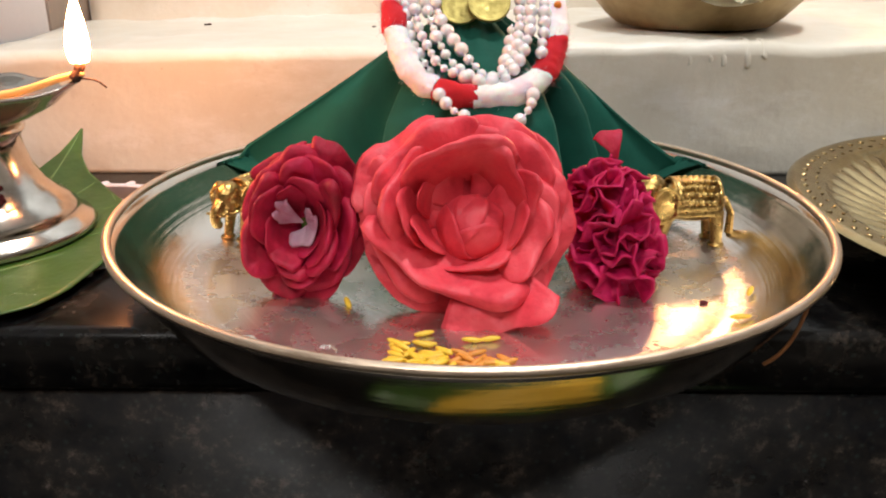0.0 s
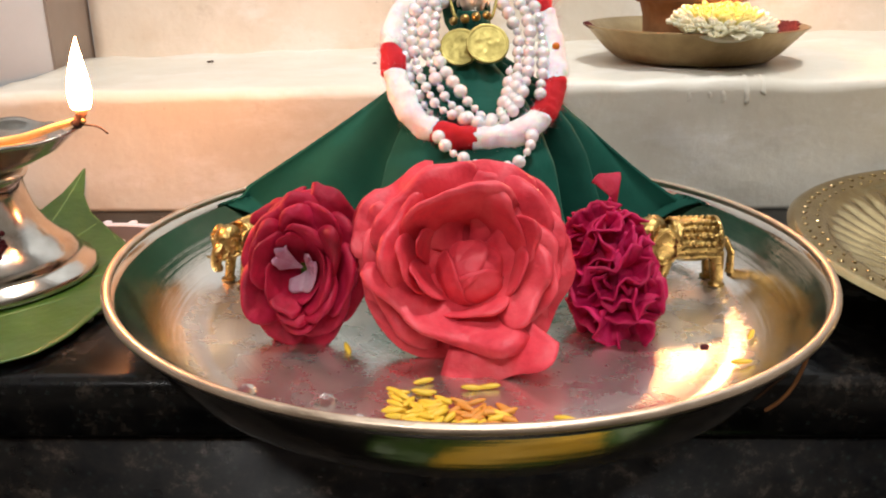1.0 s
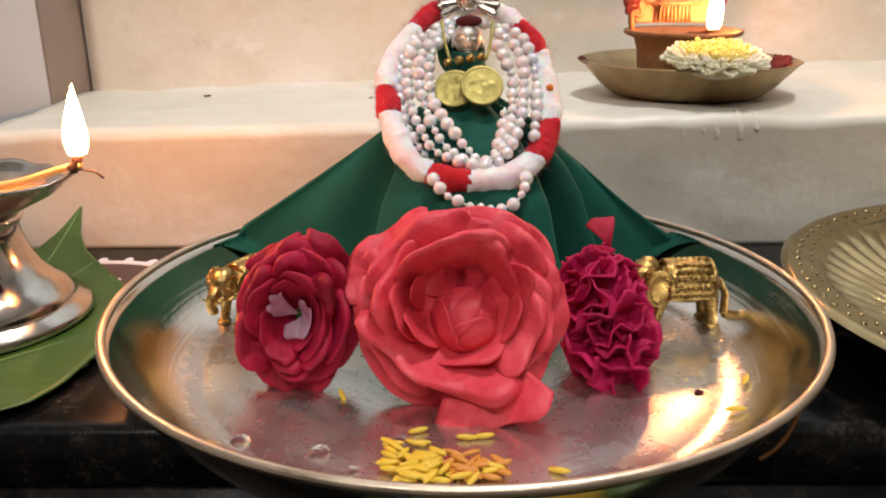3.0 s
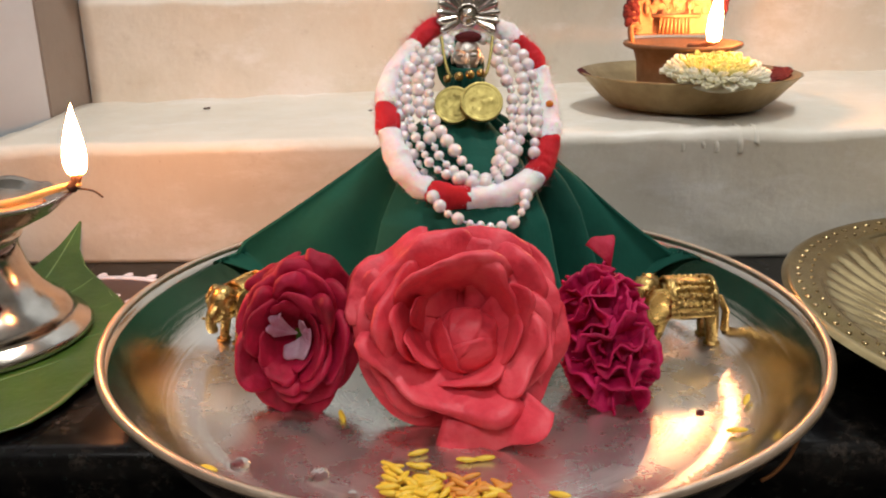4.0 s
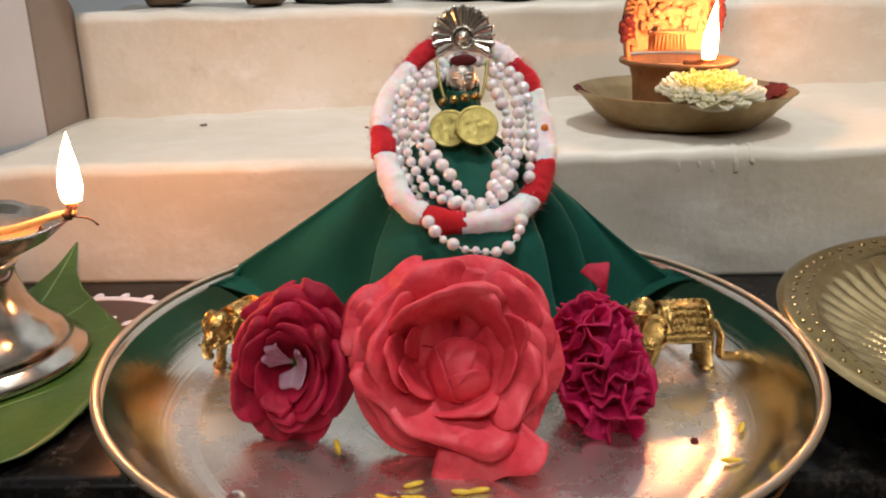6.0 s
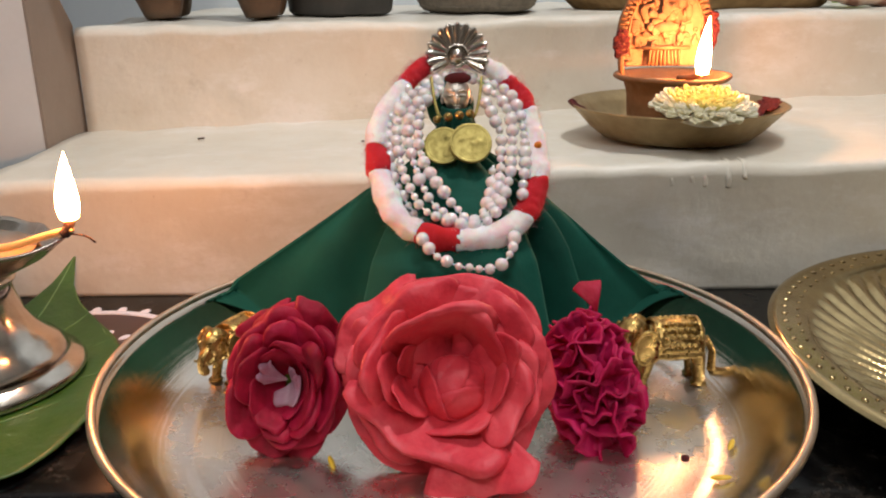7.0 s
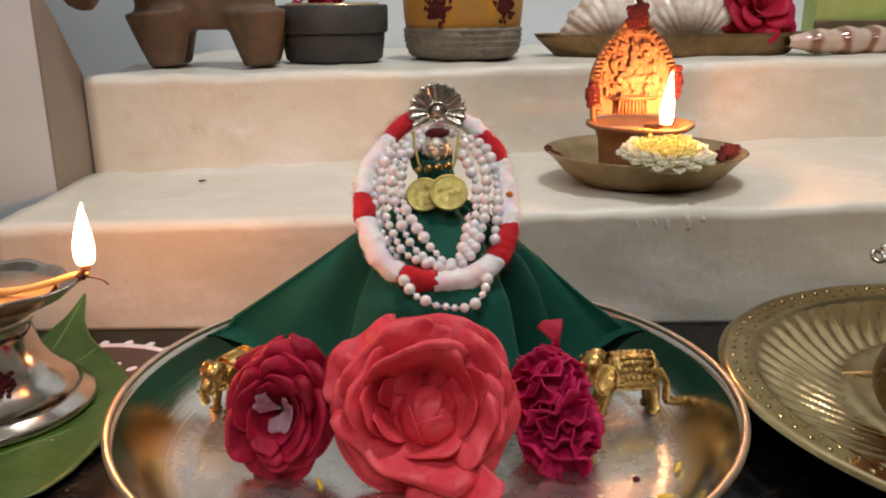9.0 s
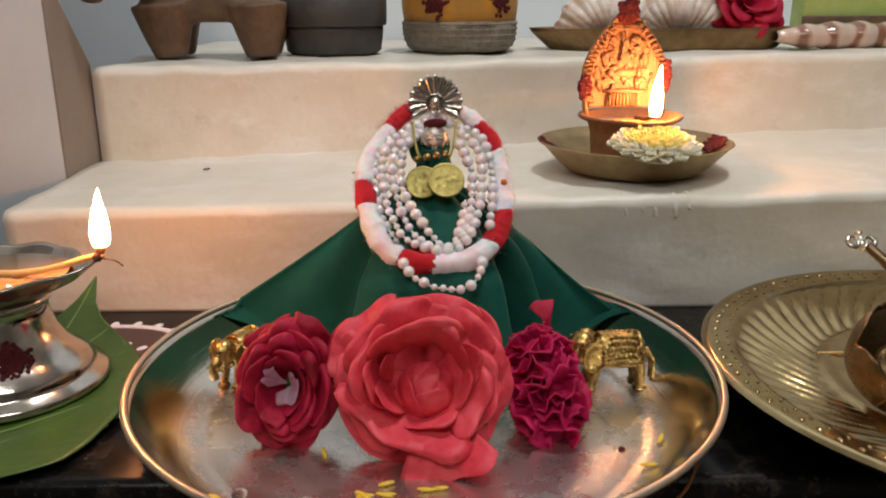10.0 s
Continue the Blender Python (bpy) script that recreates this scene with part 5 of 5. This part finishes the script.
arched_lamp()
def cushion_mum(label, m, radius, high, count, seed):
    """A dense double chrysanthemum: short spoon petals lie over one another on a low dome."""
    base = thing("chrysanthemum", label, "flower", m)
    rnd = random.Random(seed)
    part("heart", lathe([(0, -0.004), (radius * 0.55, -0.003), (radius * 0.78, 0.0), (radius * 0.70, high * 0.35), (radius * 0.45, high * 0.66), (0, high * 0.80)], 28), M_MUM, base)
    for i in range(count):
        f = (i + 0.5) / count
        th = radians(74) * f ** 0.55
        a = i * 2.39996 + rnd.uniform(-0.15, 0.15)
        wide, up = math.sin(th), math.cos(th)
        root = Vector((radius * 0.74 * wide, 0, high * 0.72 * up))
        nor = Vector((wide * high, 0, up * radius)).normalized()
        tan = Vector((nor.z, 0, -nor.x))
        grow = (nor * (0.75 - 0.25 * f) + tan * (0.35 + 0.40 * f)).normalized()
        face = Vector((-grow.z, 0, grow.x))
        ln = radius * (0.20 + 0.16 * f) * rnd.uniform(0.82, 1.2)
        w = radius * (0.085 + 0.065 * f) * rnd.uniform(0.85, 1.15)
        turn, bow = Matrix.Rotation(a, 3, "Z"), rnd.uniform(0.10, 0.32)

        def place(u, v, root=root, grow=grow, face=face, ln=ln, w=w, turn=turn, bow=bow):
            s = (u - 0.5) * 2
            ww = w * (0.55 + 0.45 * v) * math.sqrt(max(0.04, 1 - max(0, (v - 0.6) / 0.4) ** 2.2))
            p = root + grow * (ln * (v - 0.25)) + face * (w * 0.45 * s * s + bow * ln * v * v) + Vector((0, s * ww, 0))
            return tuple(turn @ p)
        thicken(part("petal", grid_mesh(4, 8, place), M_MUMHEART if f < 0.46 else M_MUM, base), 0.0006, 0)
    return base


cushion_mum("pale cream yellow chrysanthemum lying on the bronze bowl", pose(0.1315, 0.1555, 0.0858, 9, 0, 0), 0.0268, 0.0100, 190, 61)


# ---- things on the upper step ----
M_WOOD = plain_mat("old_carved_wood", (0.165, 0.098, 0.052), (0.075, 0.046, 0.027), 0.6, 55, 0.5, 0.0015, 260)
M_STONE = plain_mat("dark_grey_stone", (0.034, 0.032, 0.029), (0.068, 0.062, 0.055), 0.6, 50, 0.5, 0.001, 300)
M_OCHRE = plain_mat("turmeric_smeared_pot", (0.60, 0.26, 0.012), (0.38, 0.20, 0.05), 0.55, 40, 0.4, 0.001, 260)
M_JUTE = plain_mat("woven_grey_jute", (0.30, 0.26, 0.20), (0.15, 0.125, 0.10), 0.8, 160, 0.8, 0.0016, 420)
M_SHELL = plain_mat("white_shell", (0.90, 0.88, 0.84), (0.55, 0.33, 0.19), 0.25, 55, 0.4, 0.0012, 200)
def striped_shell_mat():
    k = Mat("brown_striped_shell")
    w = k.node("ShaderNodeTexWave", Vector=k.co.outputs["Object"], Scale=14.0, Distortion=2.5, Detail=2.0, Detail_Scale=3.0)
    c = k.ramp(w.outputs["Fac"], (0.10, (0.22, 0.10, 0.06)), (0.28, (0.46, 0.31, 0.23)), (0.6, (0.58, 0.45, 0.37)))
    k.set(Base_Color=c, Roughness=0.15, Coat_Weight=0.6)
    return k.m


M_COWRIE = striped_shell_mat()
M_LIME = plain_mat("lime_green_paper", (0.34, 0.46, 0.10), (0.46, 0.56, 0.20), 0.6, 40, 0.2, 0.0006, 300)
TOP = 0.1272


def wooden_animal():
    bm = box(-0.050, 0.048, -0.020, 0.022, 0.026, 0.070, 0.008, 3)
    for x, lean in ((-0.034, 0.004), (0.036, 0.002)):
        for y in (-0.012, 0.014):
            tube([Vector((x, y, 0.040)), Vector((x + lean * 0.5, y, 0.018)), Vector((x + lean, y - 0.001, 0.0))], lambda q: 0.0240 - 0.0120 * q, 12, bm)
    tube(spline([(-0.040, -0.008, 0.066), (-0.050, -0.040, 0.078), (-0.056, -0.075, 0.066), (-0.060, -0.096, 0.047)], 16), lambda q: 0.020 - 0.009 * q, 14, bm)
    ob = single("wooden_animal", bm, M_WOOD, "carved brown wooden animal figure with thick legs", "figurine", pose(-0.166, 0.342, TOP, 0, 0, 3))
    r = ob.modifiers.new("carved", "REMESH")
    r.mode, r.voxel_size, r.use_smooth_shade = "VOXEL", 0.0022, True
    s = ob.modifiers.new("worn", "SMOOTH")
    s.factor, s.iterations = 0.6, 4
    return ob


wooden_animal()


def stone_box():
    base = thing("stone_pot", "dark grey stone pot with a thick collar, holding red flowers", "pot", pose(-0.078, 0.380, TOP))
    part("body", lathe([(0, 0), (0.0355, 0), (0.0385, 0.0025), (0.0405, 0.018), (0.0405, 0.0225), (0, 0.0225)], 64), M_STONE, base)
    part("collar", lathe([(0.0, 0.0220), (0.0425, 0.0220), (0.0432, 0.0235), (0.0436, 0.0415), (0.0425, 0.0430), (0.0375, 0.0430), (0.0365, 0.038), (0, 0.038)], 64), M_STONE, base, "dark stone collar")
    part("gold_liner", lathe([(0.0375, 0.0425), (0.0365, 0.0445), (0.0345, 0.0440), (0.034, 0.040), (0.037, 0.040)], 64), M_BRASS, base, "thin brass liner")
    rnd = random.Random(9)
    for i in range(16):
        a = rnd.uniform(0, 6.28)
        r = rnd.uniform(0.004, 0.022)
        ob = part("red_petal", petal_sheet(rnd.uniform(0, 6.28), 0.7, 0.002, 0.015, 0, 0.006, 0.002, 0.002, i, 0.001, 8, 6), M_CRIMSON, base, "red flower petal")
        ob.matrix_basis = pose(r * math.cos(a), r * math.sin(a) - 0.006, 0.0405 + rnd.uniform(0, 0.006), rnd.uniform(-40, 40), rnd.uniform(-40, 40), 0)
    return base


stone_box()


def ochre_pot():
    base = thing("ochre_pot", "round pot smeared with turmeric and vermilion on a woven base", "pot", pose(0.0255, 0.402, TOP))
    bm = lathe([(0, 0), (0.036, 0), (0.0425, 0.0022), (0.0462, 0.0080), (0.0478, 0.0160), (0.0480, 0.0235), (0.0470, 0.0250), (0, 0.0250)], 96)
    for v in bm.verts:
        a, rr = math.atan2(v.co.y, v.co.x), math.hypot(v.co.x, v.co.y)
        if rr > 0.03:
            k = 0.0006 * math.sin(a * 90) * math.sin(v.co.z * 2600)
            v.co.x += k * math.cos(a)
            v.co.y += k * math.sin(a)
    part("woven_base", bm, M_JUTE, base, "grey woven jute base")
    for z in (0.005, 0.0095, 0.014, 0.0185, 0.0228):
        r = lerp_table([(0.002, 0.0425), (0.008, 0.0462), (0.016, 0.0478), (0.0235, 0.0480)], z)
        ring = [Vector((r * math.cos(t), r * math.sin(t), z + 0.0004 * math.sin(40 * t))) for t in [i * math.pi / 60 for i in range(121)]]
        part("cord", tube(ring, 0.0008, 6), M_JUTE, base)
    part("body", lathe([(0, 0.0245), (0.0468, 0.0245), (0.0482, 0.034), (0.0490, 0.048), (0.0480, 0.064), (0.044, 0.070), (0, 0.070)], 72), M_OCHRE, base)
    for a0, z0, n in ((-116, 0.039, 90), (-50, 0.041, 90)):
        bm = bmesh.new()
        r = random.Random(n + a0)
        for _ in range(n):
            a, z = radians(a0 + r.gauss(0, 5)), z0 + r.gauss(0, 0.005)
            ball(bm, (0.0486 * math.cos(a), 0.0486 * math.sin(a), z), r.uniform(0.0012, 0.0022), (1, 1, 1.2), sub=1)
        part("vermilion", bm, M_KUMKUM, base, "dark red vermilion patch")
    return base


ochre_pot()


def tray():
    base = thing("bronze_tray", "shallow bronze tray holding shells and a rose", "tray", pose(0.199, 0.408, TOP) @ Matrix.Diagonal((1, 0.32, 1.22, 1)))
    part("dish", lathe([(0, 0), (0.094, 0), (0.098, 0.0015), (0.1120, 0.0120), (0.1145, 0.0150), (0.1125, 0.0150), (0.097, 0.0040), (0, 0.0030)], 96), M_TRAY, base)
    return base


M_TRAY = metal("dark_bronze_tray", (0.30, 0.20, 0.10), (0.16, 0.10, 0.05), 0.45, 500, 0.25, 60)
tray()


def scallop(label, m, rx, seed):
    def place(u, v):
        s = (u - 0.5) * 2
        a = s * radians(80)
        ribs = 0.0016 * abs(math.cos(s * 26)) * v
        r = rx * v * (1 - 0.08 * abs(s) ** 3) + 0.0012 * math.sin(s * 26) * v
        z = 0.55 * rx * math.sin(min(1, v * 1.05) * math.pi * 0.9) ** 0.7 + ribs
        return (r * math.sin(a), r * math.cos(a) - rx * 0.45, z * (1 - 0.35 * s * s))
    ob = single("seashell", grid_mesh(90, 24, place), M_SHELL, label, "seashell", m, "seashells")
    thicken(ob, 0.0016, 0)
    return ob


scallop("white ribbed seashell with brown streaks on the tray", pose(0.150, 0.416, TOP + 0.030, 98, 0, 8), 0.050, 1)
scallop("white ribbed seashell with brown streaks on the tray", pose(0.214, 0.420, TOP + 0.031, 98, 0, -6), 0.056, 2)
rose("rose", "dark red rose lying on the bronze tray", pose(0.2660, 0.4000, TOP + 0.0370) @ Matrix.Scale(1.20, 4) @ pose(0, 0, 0, 58, 0, 12), M_CRIMSON,
     [(6, 0, 38, 0.003, 0.0285, -0.010, -0.004, 0.003, 0.004), (6, 30, 36, 0.003, 0.0250, -0.007, 0.004, 0.001, 0.004), (5, 0, 38, 0.003, 0.0200, -0.005, 0.010, 0.0, 0.003), (5, 30, 40, 0.003, 0.0140, -0.004, 0.013, -0.001, 0.002)], 51, 0.0016, group="rose on the tray")


def cowrie():
    def place(u, v):
        a = 2 * math.pi * u
        x = (v - 0.5) * 0.13
        r = 0.0145 * (math.sin(math.pi * min(0.98, max(0.02, v))) ** 0.35) * (1 + 0.10 * math.cos(v * 34))
        return (x, r * math.cos(a), 0.0112 + r * 0.78 * math.sin(a))
    return single("ribbed_shell", grid_mesh(32, 70, place, wrap_u=True), M_COWRIE, "glossy brown ribbed long shell", "seashell", pose(0.352, 0.392, TOP, 0, 0, 4))


cowrie()


def green_box():
    base = thing("lime_box", "lime green patterned box with a dark lower edge", "box", pose(0.405, 0.462, TOP))
    part("body", box(-0.070, 0.070, -0.014, 0.016, 0.0, 0.075, 0.002), M_LIME, base)
    part("edge_strip", box(-0.072, 0.072, -0.018, -0.0145, 0.016, 0.026, 0.001), M_WOOD, base, "dark wooden strip")
    return base


green_box()


for x, y in ((-0.1496, 0.2278), (-0.1480, 0.2290), (-0.0480, 0.2050)):
    bm = bmesh.new()
    ball(bm, (0, 0, 0), 0.0011, (1.4, 1, 0.6), sub=1)
    single("ash_speck", bm, M_SOOT, "tiny dark ash speck on the cream step", "speck", pose(x, y, 0.0615 + 0.016 * (x + 0.15)), "ash specks")


def wax_drip(x, length, wide):
    """A soft run of white wax over the lower step's lip."""
    f, t, lip = 0.1255 + 0.006 * x, 0.0632 + 0.016 * x, 0.006
    path = spline([(x, f + 0.012, t - 0.0002), (x, f + lip, t), (x, f + 0.0018, t - 0.0022), (x, f, t - lip), (x + 0.0004, f - 0.0002, t - lip - length * 0.6), (x + 0.0004, f - 0.0004, t - lip - length)], 30)
    bm = tube(path, lambda q: wide * (0.55 + 0.45 * math.sin(math.pi * min(1.0, q * 1.02)) ** 0.5), 10)
    for v in bm.verts:
        v.co.x = x + (v.co.x - x) * 1.3
        v.co.y += wide * 0.55
    single("wax_drip", bm, M_STEP, "white wax run over the edge of the cream step", "wax drip", group="wax drips")


for x, length, wide in ((0.103, 0.0020, 0.0011), (0.110, 0.0045, 0.0013), (0.120, 0.0030, 0.0012), (0.1265, 0.0052, 0.0014), (0.138, 0.0060, 0.0014), (0.146, 0.0018, 0.0010)):
    wax_drip(x, length, wide)


# ---- offerings on the ledge below the counter, seen mirrored in the plate's underside ----
single("lower_ledge", box(-0.5, 0.5, -0.30, -0.0465, -0.16, -0.132, 0.003), M_FRONT, "dark granite ledge below the counter front", "ledge", kind="structure")


def offering_leaf():
    def place(u, v):
        s = (u - 0.5) * 2
        x = -0.06 + 0.20 * v
        w = 0.036 * math.sin(math.pi * min(0.98, 0.06 + 0.92 * v)) ** 0.6
        return (x, -0.092 + s * w, -0.1305 + 0.006 * abs(s) + 0.002 * math.sin(30 * v))
    ob = single("banana_leaf", grid_mesh(14, 40, place), M_LEAF, "green banana leaf laid on the lower ledge", "leaf")
    thicken(ob, 0.0008, 1)
    return ob


offering_leaf()
M_BANANA = plain_mat("banana_skin", (0.70, 0.46, 0.04), (0.58, 0.34, 0.03), 0.45, 60, 0.2, 0.0006, 400)


def banana(m):
    path = spline([(-0.050, 0.012, 0), (-0.030, 0.002, 0), (0.0, -0.003, 0), (0.030, 0.002, 0), (0.048, 0.012, 0)], 24)
    ob = single("banana", tube(path, lambda q: 0.0040 + 0.0085 * math.sin(math.pi * q) ** 0.5, 12), M_BANANA, "ripe yellow banana on the banana leaf", "banana", m, "bananas")
    return ob


banana(pose(0.030, -0.085, -0.1175))
banana(pose(0.034, -0.103, -0.1175, 0, 0, -6))
